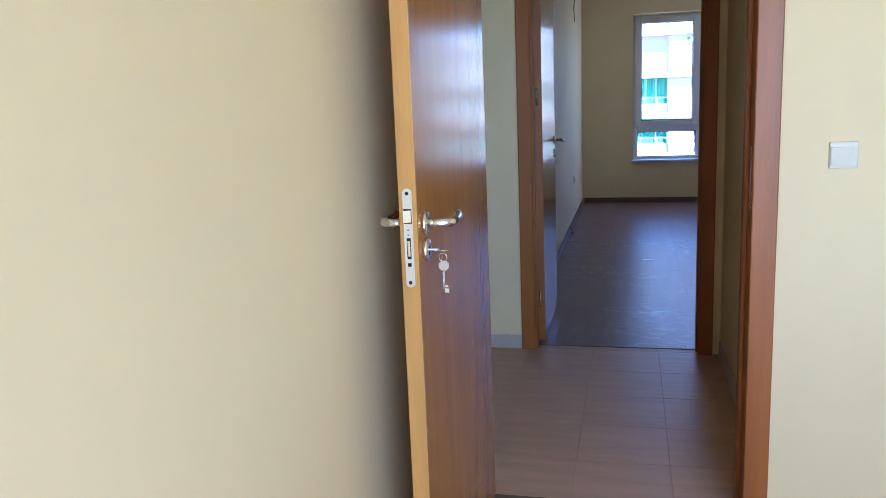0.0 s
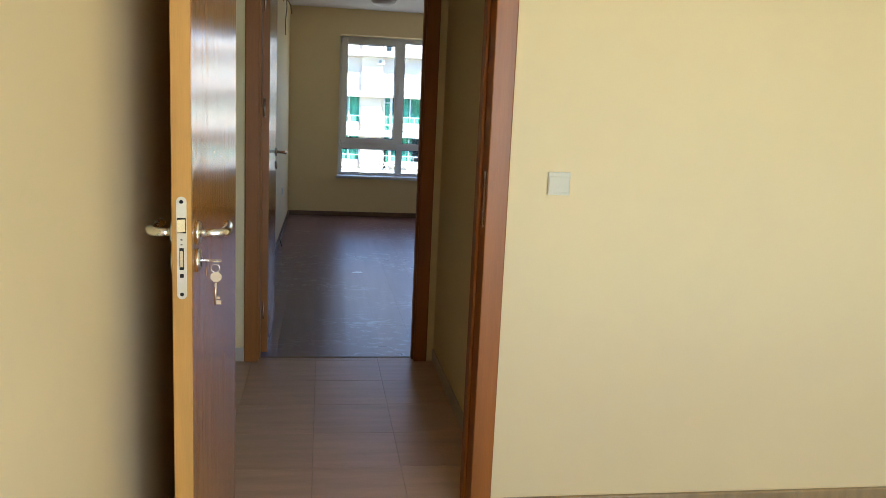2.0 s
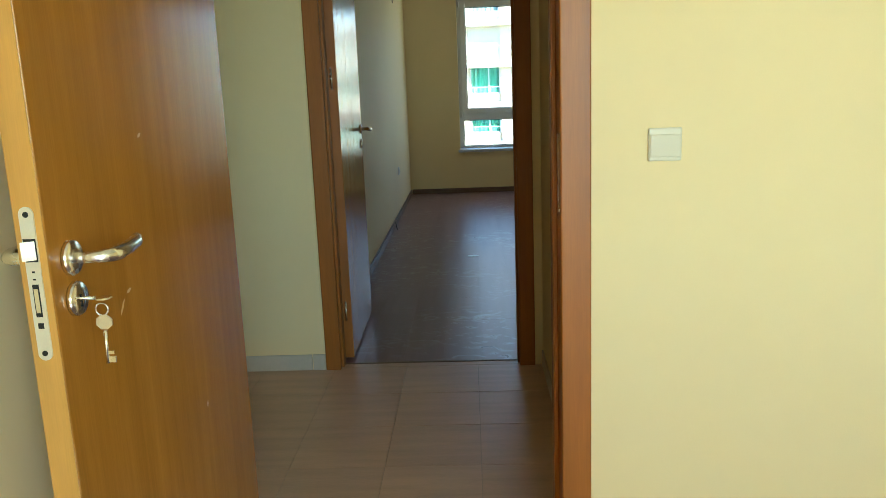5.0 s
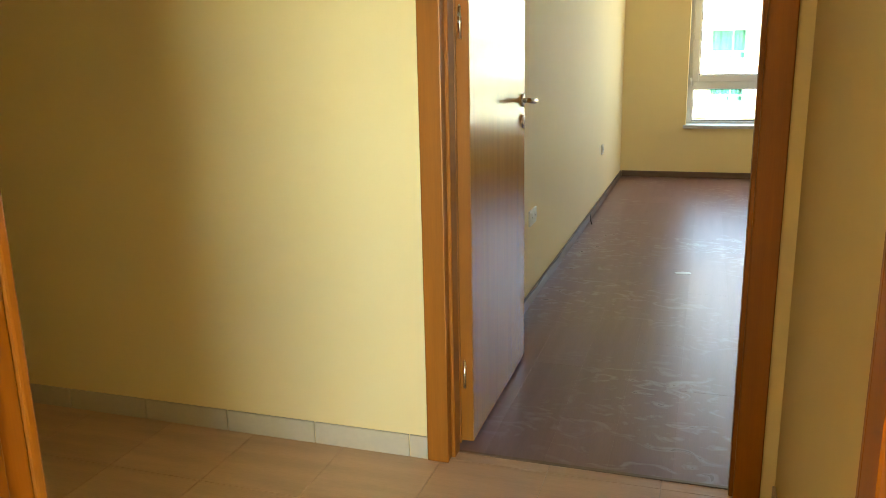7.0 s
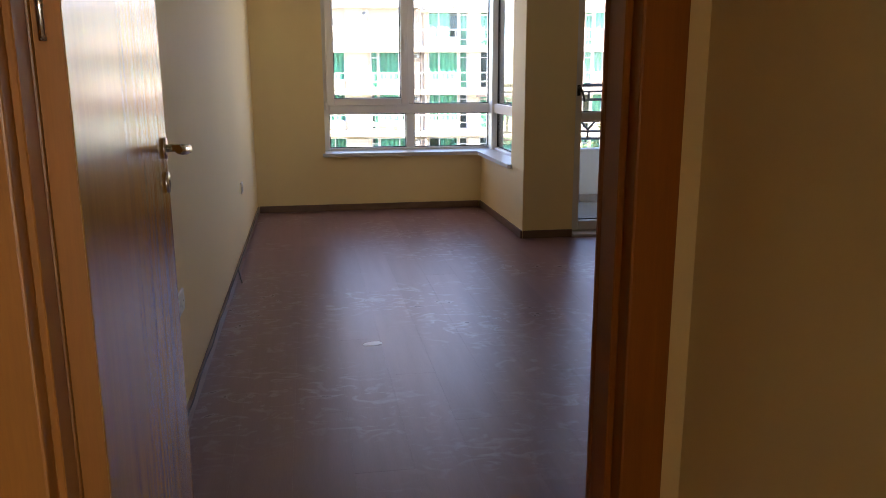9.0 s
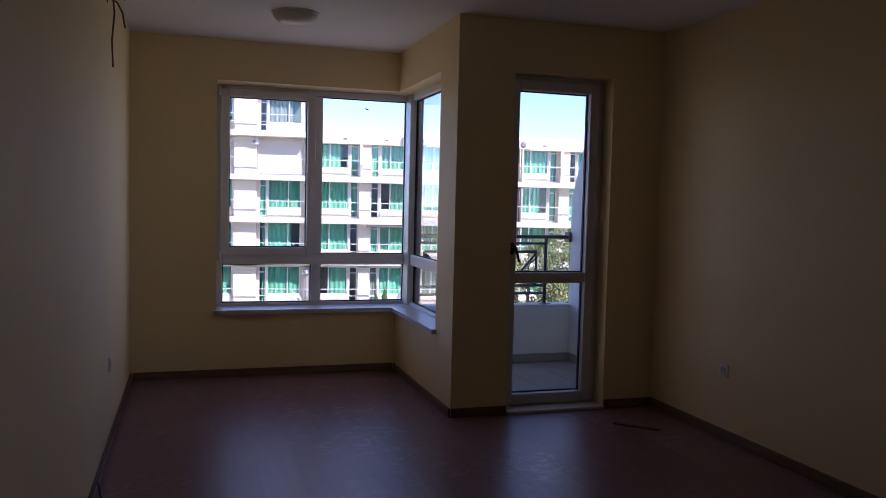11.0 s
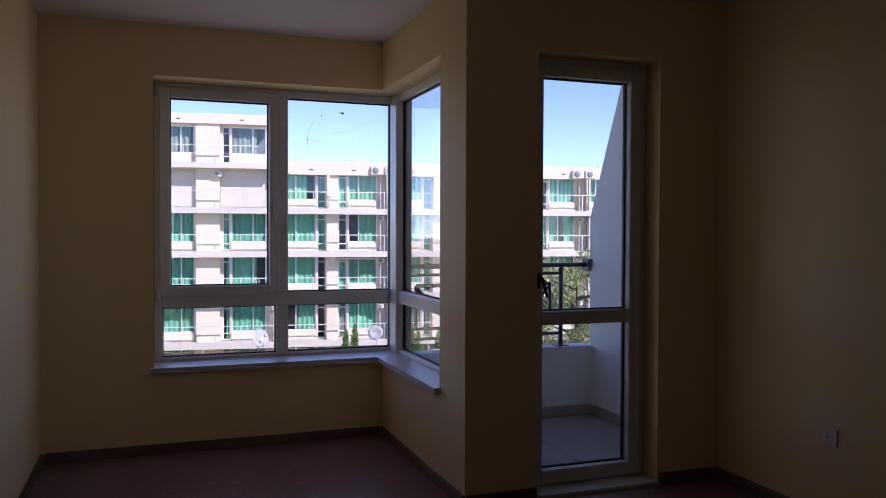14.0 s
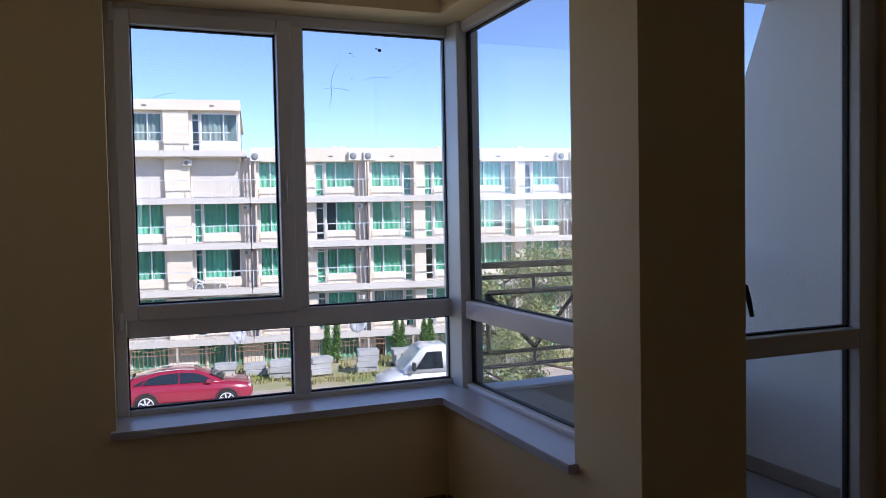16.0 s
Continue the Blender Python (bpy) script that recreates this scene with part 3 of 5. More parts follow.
# mud specks stuck on the fixed pane
for x, z, r in ((1.841, 2.162, 0.010), (1.824, 2.168, 0.005), (1.695, 2.139, 0.005), (1.70, 2.018, 0.003), (1.712, 2.125, 0.003)):
    bm = bmesh.new()
    lathe(bm, [(r * 0.8, 0), (r, 0.001), (r * 0.6, 0.002)], 9, pose(x, FY - 0.0005, z, 90, 0, 0) @ Matrix.Diagonal((1, 0.75, 1, 1)))
    single("mud_speck", bm, M_dark, "dark dried mud speck stuck on the window pane", "dirt", group="mud specks on the pane")

# ---- balcony door ----
BY = 5.985
bd = thing("balcony_door", "white plastic balcony door with two panes, closed", "door", kind="structure")
y0, y1 = BY - 0.035, BY + 0.045
frame_bar(bd, (2.44, 2.492, y0, y1, 0.0, 2.27))
frame_bar(bd, (3.113, 3.165, y0, y1, 0.0, 2.27))
frame_bar(bd, (2.4925, 3.1125, y0, y1, 2.222, 2.27))
frame_bar(bd, (2.4925, 3.1125, y0, y1, 0.0, 0.036))
sd = frame_bar(bd, (2.468, 2.530, y0 - 0.018, y1 - 0.012, 0.028, 2.236), "sash", "door sash")
frame_bar(sd, (3.056, 3.128, y0 - 0.018, y1 - 0.012, 0.028, 2.236), "sash_stile")
frame_bar(sd, (2.5305, 3.0555, y0 - 0.018, y1 - 0.012, 2.166, 2.236), "sash_rail")
frame_bar(sd, (2.5305, 3.0555, y0 - 0.018, y1 - 0.012, 0.028, 0.100), "sash_rail")
frame_bar(sd, (2.5305, 3.0555, y0 - 0.018, y1 - 0.012, 0.866, 0.936), "sash_rail")
glazing(bd, 'y', BY, 2.530, 3.056, 0.100, 0.866)
glazing(bd, 'y', BY, 2.530, 3.056, 0.936, 2.166)
bm = bmesh.new()
box(bm, 2.486, 2.512, y0 - 0.027, y0 - 0.018, 1.06, 1.14, bevel=0.004, seg=2)
tube(bm, [(2.499, y0 - 0.02, 1.12), (2.499, y0 - 0.05, 1.12), (2.504, y0 - 0.058, 1.113), (2.521, y0 - 0.056, 1.07), (2.540, y0 - 0.05, 1.015)], [0.009, 0.009, 0.010, 0.009, 0.007], 12)
part("door_handle", bm, M_black, bd, "black lever handle")
bm = bmesh.new()
box(bm, 2.443, 3.162, 5.79, y0 - 0.019, 0.0, 0.022, bevel=0.004, seg=2)
single("door_sill", bm, M_sill, "pale stone sill in front of the balcony door", "sill", "structure")

# ---- balcony ----
bf = block("floor_4", M_grout, (2.331, 3.69, 6.10, 7.40, -0.2, -0.014), "grey tiled balcony floor", "floor")
block("wall_parapet", M_stucco, (2.331, 3.69, 7.40, 7.52, -0.3, 0.49), "white rendered balcony parapet", "parapet")
block("parapet_coping", M_stucco, (2.331, 3.69, 7.39, 7.53, 0.4905, 0.512), "white coping on the balcony parapet", "coping", bevel=0.004)
bm = bmesh.new()
prism(bm, [(6.10, -0.3), (7.425, -0.3), (7.425, 1.465), (7.015, 2.395), (6.10, 2.395)], 3.691, 3.84, 'x')
single("wall_balcony_fin", bm, M_stucco, "white rendered balcony side wall with a sloping front edge", "wall", "structure")
block("ceiling_5", M_stucco, (2.331, 3.84, 6.10, 7.06, 2.40, 2.62), "white rendered slab of the balcony above", "ceiling")
skirting("baseboard_9", 2.34, 3.675, 7.383, 7.3995, 0.075, M_bskirt, "pinkish grey tile skirting around the balcony")
skirting("baseboard_10", 3.676, 3.6905, 6.12, 7.382, 0.075, M_bskirt, "pinkish grey tile skirting around the balcony")

rail = thing("balcony_railing", "dark painted metal balcony railing with diagonal bars", "railing", pose(0, 7.45, 0.512))


def bar(parent, pts, r, name, round_bar=False):
    bm = bmesh.new()
    tube(bm, pts, r, 10 if round_bar else 4)
    part(name, bm, M_rail, parent)


bar(rail, [(2.279, 0, 0.6), (3.688, 0, 0.6)], 0.017, "top_rail", True)
for z in (0.54, 0.165, 0.095):
    bar(rail, [(2.279, 0, z), (3.46, 0, z)], 0.011, "rail")
for x in (3.46,):
    bar(rail, [(x, 0, 0.0), (x, 0, 0.6)], 0.016, "post", True)
    bm = bmesh.new()
    box(bm, x - 0.045, x + 0.045, -0.045, 0.045, 0.0, 0.006)
    part("base_plate", bm, M_rail, rail)
for xa, xb in ((2.33, 2.845), (2.885, 3.37)):
    xm = (xa + xb) / 2
    bar(rail, [(xa, 0, 0.465), (xb, 0, 0.465)], 0.013, "frame_rail")
    bar(rail, [(xa, 0, 0.165), (xa, 0, 0.465)], 0.013, "upright")
    bar(rail, [(xb, 0, 0.165), (xb, 0, 0.465)], 0.013, "upright")
    bar(rail, [(xa, 0, 0.455), (xm, 0, 0.18)], 0.012, "diagonal_bar")
    bar(rail, [(xb, 0, 0.455), (xm, 0, 0.18)], 0.012, "diagonal_bar")
    bar(rail, [(xm, 0, 0.465), (xm, 0, 0.54)], 0.011, "stub")
    bar(rail, [(xm, 0, 0.095), (xm, 0, 0.165)], 0.011, "stub")
bm = bmesh.new()
box(bm, 3.665, 3.6908, -0.05, 0.05, 0.555, 0.645, bevel=0.004)
part("wall_bracket", bm, M_rail, rail)

# ---- fittings in the living room ----
bm = bmesh.new()
lathe(bm, [(0.145, 0.0), (0.145, -0.012), (0.14, -0.03), (0.12, -0.052), (0.085, -0.068), (0.04, -0.076), (0.008, -0.078)], 40)
lp = thing("ceiling_lamp", "round frosted glass ceiling lamp, switched off", "lamp", pose(1.07, 6.25, 2.6))
part("shade", bm, M_lamp, lp)
bm = bmesh.new()
lathe(bm, [(0.152, -0.0), (0.152, -0.010), (0.146, -0.011)], 40)
part("base_ring", bm, M_plastic, lp)


def socket(at, label, n=1):
    """A wall socket; local x leaves the wall."""
    s = thing("wall_socket", label, "socket", at, group="wall sockets")
    for k in range(n):
        o = pose(0, k * 0.081 - (n - 1) * 0.0405, 0)
        bm = bmesh.new()
        box(bm, 0.0, 0.009, -0.040, 0.040, -0.040, 0.040, bevel=0.003, seg=2, m=o)
        part("plate", bm, M_plastic, s)
        bm = bmesh.new()
        lathe(bm, [(0.026, 0.008), (0.026, 0.013), (0.0215, 0.0135), (0.0205, 0.010), (0.004, 0.0095)], 28, o @ pose(0, 0, 0, 0, 90, 0))
        ins = part("insert", bm, M_plastic, s)
        for yy in (-0.0095, 0.0095):
            bm = bmesh.new()
            lathe(bm, [(0.0026, 0.0098), (0.0026, 0.0108), (0.001, 0.0109)], 10, o @ pose(0, yy, 0, 0, 90, 0))
            part("pin_hole", bm, M_dark, ins)
    return s


socket(pose(0.0, 2.90, 0.44), "white double wall socket on the cream wall", 2)
socket(pose(0.0, 5.72, 0.455), "white single wall socket on the cream wall")
socket(pose(3.55, 5.03, 0.415, 0, 0, 180), "white single wall socket beside the balcony door")

sw = thing("light_switch", "white rocker light switch on the bedroom wall", "switch", pose(1.171, -0.52, 1.13))
bm = bmesh.new()
box(bm, -0.037, 0.037, -0.009, 0.0, -0.037, 0.037, bevel=0.003, seg=2)
part("plate", bm, M_ivory, sw)
bm = bmesh.new()
box(bm, -0.034, 0.034, -0.0125, -0.0085, -0.0255, 0.0255, bevel=0.002, seg=2, m=pose(0, 0, -0.002, 3, 0, 0))
part("rocker", bm, M_ivory, sw)

wr = thing("loose_wires", "loose brown wires hanging from a hole high in the wall", "wires", pose(0.0, 5.62, 2.45))
for pts in ([(0.0, 0, 0), (0.03, 0.01, 0.0), (0.035, 0.03, -0.08), (0.02, 0.05, -0.22), (0.025, 0.06, -0.36)],
            [(0.0, 0.01, 0), (0.05, 0.03, -0.02), (0.07, 0.09, -0.06), (0.08, 0.14, -0.13)],
            [(0.0, 0.0, 0.01), (0.05, -0.01, 0.03), (0.09, 0.0, -0.01)]):
    bm = bmesh.new()
    tube(bm, pts, 0.005, 8)
    part("wire", bm, M_wire, wr)
bm = bmesh.new()
lathe(bm, [(0.033, 0.0005), (0.033, 0.002), (0.028, 0.0022)], 24, pose(0, 0, 0, 0, 90, 0))
part("wall_box", bm, M_dark, wr)

bm = bmesh.new()
tube(bm, [(0.021, 1.9, 0.064)] + [(0.0195 + 0.002 * math.sin(k * 1.7), 2.0 + 0.19 * k, 0.064 + 0.003 * math.sin(k * 2.1)) for k in range(27)], 0.0035, 6)
single("floor_cable", bm, M_cable, "thin black cable running along the top of the skirting", "cable")
bm = bmesh.new()
tube(bm, [(0.022, 4.93, 0.062), (0.028, 4.90, 0.05), (0.034, 4.87, 0.052), (0.04, 4.84, 0.03), (0.05, 4.82, 0.006)], 0.004, 8)
single("cable_end", bm, M_cable, "short black cable end sticking out at the skirting", "cable")
bm = bmesh.new()
box(bm, -0.15, 0.15, -0.022, 0.022, 0.0, 0.012, bevel=0.004, seg=2, m=pose(3.15, 5.35, 0.001, 0, 0, -45))
single("skirting_offcut", bm, M_skirt, "brown skirting board offcut lying on the laminate floor", "offcut")
random.seed(4)
bm = bmesh.new()
ring = [(0.04 * (1 + 0.35 * random.random()) * math.cos(a), 0.024 * (1 + 0.3 * random.random()) * math.sin(a)) for a in (2 * math.pi * k / 9 for k in range(9))]
prism(bm, ring, 0.0006, 0.0016, 'z')
single("paper_scrap", bm, M_paper, "small white paper scrap lying on the laminate floor", "paper", at=pose(0.735, 3.615, 0, 0, 0, 20))

# scuffs on the bedroom door's face and scratches on the panes
M_scuff = mat("pale_scuff", (0.56, 0.33, 0.13), 0.5)
for y, z, l, a in ((-0.50, 1.20, 0.016, 20), (-0.64, 0.93, 0.03, 48), (-0.61, 0.95, 0.018, 10), (-0.30, 0.62, 0.014, 70)):
    bm = bmesh.new()
    prism(bm, [(-l / 2, -0.0015), (0, -0.003), (l / 2, 0.0), (l / 4, 0.003), (-l / 3, 0.0025)], 0.0, 0.0004, 'x')
    ob = part("scuff", bm, M_scuff, leaf1, "pale scuff mark")
    ob.matrix_basis = pose(LT / 2 + 0.0001, y, z, a, 0, 0)
M_scr = mat("dried_water_streak", (0.70, 0.74, 0.78), 0.8)
random.seed(31)
for x, z, r, a0, a1 in ((1.62, 1.86, 0.16, 60, 115), (1.95, 1.98, 0.35, 150, 185), (1.53, 1.90, 0.10, 190, 240), (1.86, 1.88, 0.22, 75, 120), (1.30, 1.95, 0.30, -20, 15), (1.0, 2.06, 0.2, 70, 100),
                       (1.25, 1.45, 0.12, 80, 170), (1.22, 1.44, 0.15, 90, 165), (1.75, 1.35, 0.18, 20, 80), (2.05, 1.22, 0.16, 100, 160), (1.62, 1.60, 0.3, -30, 10), (0.95, 1.75, 0.25, 100, 130)):
    bm = bmesh.new()
    n = 14
    tube(bm, [(x + r * math.cos(radians(a0 + (a1 - a0) * k / n)), FY - 0.0008, z + 0.7 * r * math.sin(radians(a0 + (a1 - a0) * k / n)) + 0.003 * math.sin(k * 2.2)) for k in range(n + 1)],
         [0.0002 + 0.0007 * math.sin(math.pi * (k + 0.5) / (n + 1)) for k in range(n + 1)], 5)
    single("dirt_streak", bm, M_scr, "pale dried streak on the dusty window pane", "dirt", group="streaks on the panes")

# ---- outside ----
M_fac = mat("white_facade_render", (0.76, 0.665, 0.54), 0.85, vary=0.06, scale=0.4, fine=0.05, bump=0.2, bump_scale=20, world_space=True)
M_beige = mat("beige_facade_render", (0.64, 0.55, 0.48), 0.85, vary=0.1, scale=0.5, fine=0.08, world_space=True)
M_slab = mat("pale_grey_slab_edge", (0.66, 0.61, 0.55), 0.8, vary=0.08, scale=0.5, fine=0.08, world_space=True)
M_curtain = mat("green_curtain", (0.27, 0.70, 0.50), 0.8, vary=0.25, scale=1.5, stretch=(5, 5, 0.4), random_tint=0.3)
M_net = mat("pale_green_curtain", (0.36, 0.74, 0.55), 0.8, vary=0.2, scale=1.5, stretch=(5, 5, 0.4), random_tint=0.3)
# grey sheet stands in for see-through, reflecting penthouse glass
M_grey = mat("grey_window_sheet", (0.42, 0.43, 0.42), 0.8, vary=0.2, scale=1.5, stretch=(5, 5, 0.4))
# dimness of the rooms behind the panes is put into this colour
M_room = mat("dim_room_tone", (0.27, 0.32, 0.31), 0.9, vary=0.1, scale=1)
M_frail = mat("white_railing_metal", (0.75, 0.75, 0.76), 0.4, 0.3)
M_ac = mat("ac_casing", (0.72, 0.71, 0.68), 0.5, vary=0.08, scale=6)
M_acdark = mat("ac_grille", (0.24, 0.24, 0.24), 0.5)
M_trim = mat("black_trim_plastic", (0.03, 0.03, 0.032), 0.55)
M_roof = mat("grey_roof_felt", (0.35, 0.34, 0.33), 0.9, vary=0.2, scale=1)
M_pipe = mat("dark_downpipe", (0.12, 0.10, 0.09), 0.5)
M_grass = mat("dry_grass", (0.31, 0.33, 0.14), 0.95, vary=0.6, scale=0.5, dark=(0.50, 0.43, 0.29), fine=0.8, bump=0.6, bump_scale=6, world_space=True)
M_dirt = mat("sandy_dirt_road", (0.60, 0.51, 0.41), 0.95, vary=0.25, scale=0.6, fine=0.35, bump=0.5, bump_scale=9, world_space=True)
M_conc = mat("concrete_paver", (0.52, 0.52, 0.51), 0.85, vary=0.25, scale=3, fine=0.2, random_tint=0.15, bump=0.3, bump_scale=40)
M_fence = mat("rusty_brown_fence", (0.36, 0.20, 0.14), 0.6, vary=0.3, scale=4)
M_post = mat("whitewashed_post", (0.52, 0.45, 0.38), 0.85, vary=0.15, scale=2)
M_cyp = mat("cypress_green", (0.13, 0.25, 0.06), 0.8, vary=0.4, scale=3, fine=0.6)
M_leaf = mat("olive_leaf", (0.26, 0.37, 0.14), 0.6, vary=0.45, scale=1.5, dark=(0.33, 0.30, 0.14), fine=0.5)
M_bark = mat("grey_bark", (0.16, 0.12, 0.09), 0.9, vary=0.3, scale=6, fine=0.3)
M_red = mat("red_car_paint", (0.34, 0.02, 0.05), 0.25, 0.0, vary=0.05, scale=1, coat=1.0)
M_van = mat("white_car_paint", (0.78, 0.78, 0.78), 0.25, 0.0, vary=0.05, scale=1, coat=0.6)
M_cglass = mat("dark_car_glass", (0.02, 0.025, 0.03), 0.05, 0.0, vary=0.1, spec=0.8)
# pale cyan base colour stands in for sky reflected in the windscreen
M_vglass = mat("van_windscreen_sky_tint", (0.34, 0.48, 0.50), 0.12, 0.0, vary=0.3, scale=3, spec=0.9)
M_tyre = mat("tyre_rubber", (0.02, 0.02, 0.02), 0.8, vary=0.2)
M_rim = mat("alloy_rim", (0.82, 0.82, 0.83), 0.42, 0.3)
M_headl = mat("headlamp_lens", (0.75, 0.77, 0.80), 0.1, 0.3)
M_dish = mat("satellite_dish_paint", (0.46, 0.47, 0.48), 0.5, vary=0.08, scale=3)

GZ = -6.0
FAC = pose(13.7, 47.2, 0.10, 0, 0, -8.63)
bm = bmesh.new()
ys = [-200, -60, 6, 20, 30, 38.5, 43.5, 46.0, 47.0, 58, 62, 120, 900]
zs = [GZ, GZ, GZ, GZ, GZ, GZ, GZ, GZ - 0.02, -7.72, -7.72, -6.2, -6.0, -6.0]
xs = [-700, -120, -40, -20, 0, 10, 20, 30, 40, 60, 140, 700]
grid = []
for y, z in zip(ys, zs):
    grid.append([bm.verts.new((x, y - (0.151 * (x - 3) if 36 < y < 130 and abs(x) < 130 else 0), z)) for x in xs])
for a, b in zip(grid, grid[1:]):
    for k in range(len(xs) - 1):
        bm.faces.new((a[k], a[k + 1], b[k + 1], b[k]))
single("ground", bm, M_grass, "dry patchy grass ground between the buildings", "ground", "structure")
bm = bmesh.new()
rows = []
for y in (27.0, 31.0, 35.0, 39.2):
    rows.append([bm.verts.new((x, y + 0.5 * math.sin(x * 0.35 + y) - 0.12 * (x - 3), GZ + 0.03)) for x in range(-60, 71, 2)])
for a, b in zip(rows, rows[1:]):
    for k in range(len(a) - 1):
        bm.faces.new((a[k], a[k + 1], b[k + 1], b[k]))
single("road", bm, M_dirt, "sandy dirt road in front of the fence", "road", "structure")

# the apartment building across the road
bld = thing("apartment_building", "white apartment building with balconies and green-curtained windows", "building", FAC @ pose(0, 0, -7.72))
B0 = 8.0     # the building's empty stands this far below the storeys' datum
FL = [-7.92, -5.36, -2.64, -0.16, 2.33]
V = 0.95     # depth of the window wall behind the slab edges


def uu(u):
    return 1.028 * u + 0.16


UNITS, PIERS, DIVS = [], [], []
UNITS += [("w", -16.2, -14.3), ("d", -14.25, -13.8), ("w", -12.9, -11.0), ("d", -9.5, -9.07), ("w", -9.03, -7.1)]
PIERS += [(-13.7, -13.0), (-10.9, -9.62)]
DIVS += [(-6.95, -6.2)]
for c in (-3.4, 2.77, 8.77, 14.77, 20.77, 26.77):
    UNITS += [("d", c - 0.85, c - 0.36), ("w", c - 2.68, c - 0.92), ("d", c + 0.36, c + 0.85), ("w", c + 0.92, c + 2.60)]
    PIERS.append((c - 0.33, c + 0.33))
    DIVS.append((c + 2.66, c + 3.28))
UL, UR, USTEP = uu(-17.5), uu(30.2), uu(-6.55)
UPENT = USTEP - 0.42
units = []
for f in FL:
    for kind_, a, b in UNITS:
        if f > 2 and a < -6.6:
            continue
        units.append((kind_, uu(a), uu(b), f + (0.52 if kind_ == "w" and f > -7 else 0.04), f + 2.24, f))
pent = [("w", uu(-12.9), uu(-11.0), 5.42, 7.02, 4.88), ("d", uu(-9.5), uu(-9.07), 4.92, 7.02, 4.88), ("w", uu(-9.03), uu(-7.1), 5.42, 7.02, 4.88), ("w", uu(-16.2), uu(-14.3), 5.42, 7.02, 4.88)]
units += pent
holes = [(a, b, z0 + B0, z1 + B0) for _, a, b, z0, z1, _ in units]
part("wall", wall_mesh('y', V, V + 0.25, UL, USTEP, 0.0, 4.55 + B0, [h for h in holes if h[1] < USTEP and h[3] < 4.6 + B0]), M_fac, bld)
part("wall", wall_mesh('y', V, V + 0.25, UL, UPENT, 4.5501 + B0, 7.5 + B0, [h for h in holes if h[1] < USTEP and h[3] > 4.6 + B0]), M_fac, bld)
part("wall", wall_mesh('y', V, V + 0.25, USTEP, UR, 0.0, 4.3 + B0, [h for h in holes if h[0] > USTEP]), M_fac, bld)
# unseen blocks in the dim tone close the rooms behind the windows
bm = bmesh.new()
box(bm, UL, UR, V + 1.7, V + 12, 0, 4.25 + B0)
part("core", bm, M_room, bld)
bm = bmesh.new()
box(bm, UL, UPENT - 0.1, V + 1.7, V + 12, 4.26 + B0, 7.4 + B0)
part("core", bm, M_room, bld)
for z in FL[1:]:
    for a, b in ((UL, USTEP - 0.02), (USTEP + 0.02, UR)):
        bm = bmesh.new()
        box(bm, a, b, 0.0 if a > USTEP else -0.12, V - 0.001, z - 0.33 + B0, z + B0)
        part("balcony_slab", bm, M_slab, bld)
bm = bmesh.new()
box(bm, UL, USTEP - 0.1, -0.15, V - 0.001, 4.55 + B0, 4.88 + B0)
part("balcony_slab", bm, M_slab, bld)
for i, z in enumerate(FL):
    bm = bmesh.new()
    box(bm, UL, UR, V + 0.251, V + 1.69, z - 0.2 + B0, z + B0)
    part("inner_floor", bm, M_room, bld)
bm = bmesh.new()
box(bm, USTEP + 0.05, UR, 0.35, V + 12, 4.301 + B0, 4.42 + B0)
box(bm, USTEP + 0.05, UR, 0.35, 0.6, 4.4201 + B0, 5.06 + B0)
part("roof", bm, M_fac, bld, "white rendered roof parapet")
bm = bmesh.new()
box(bm, UL, UPENT + 0.05, 0.4, V + 12, 7.101 + B0, 7.25 + B0)
box(bm, UL, UPENT + 0.05, 0.4, 0.6, 7.2501 + B0, 7.66 + B0)
part("roof", bm, M_fac, bld, "white rendered penthouse roof parapet")
for n, (a, b) in enumerate(PIERS):
    for f in FL + ([4.88] if b < -6 else []):
        if f < -7:
            continue
        bm = bmesh.new()
        box(bm, uu(a), uu(b), V - 0.40, V - 0.002, f + 0.001 + B0, f + 2.22 + B0)
        part("pier", bm, M_fac, bld)
for a, b in DIVS:
    for f in FL[1:]:
        bm = bmesh.new()
        box(bm, uu(a) + 0.08, uu(b) - 0.08, V - 0.35, V - 0.002, f + 0.001 + B0, f + 2.22 + B0)
        part("pier", bm, M_beige, bld)
        bm = bmesh.new()
        box(bm, uu(b) - 0.09, uu(b), 0.12, V - 0.002, f + 0.002 + B0, f + 2.22 + B0)
        part("balcony_divider", bm, M_fac if f > 2 else M_beige, bld)
        bm = bmesh.new()
        tube(bm, [(uu(a) + 0.45, 0.22, f + 0.003 + B0), (uu(a) + 0.45, 0.22, f + 2.2 + B0)], 0.045, 8)
        part("downpipe", bm, M_pipe if f < 2 else M_fac, bld)
    bm = bmesh.new()
    box(bm, uu(a) - 0.14, uu(a), 0.35, V, 4.3 + B0, 4.93 + B0)
    part("roof_upstand", bm, M_fac, bld)
for a, b in PIERS[2:]:
    bm = bmesh.new()
    box(bm, uu(a), uu(a) + 0.16, 0.33, V - 0.46, 2.33 + B0, 4.93 + B0)
    part("roof_upstand", bm, M_fac, bld)


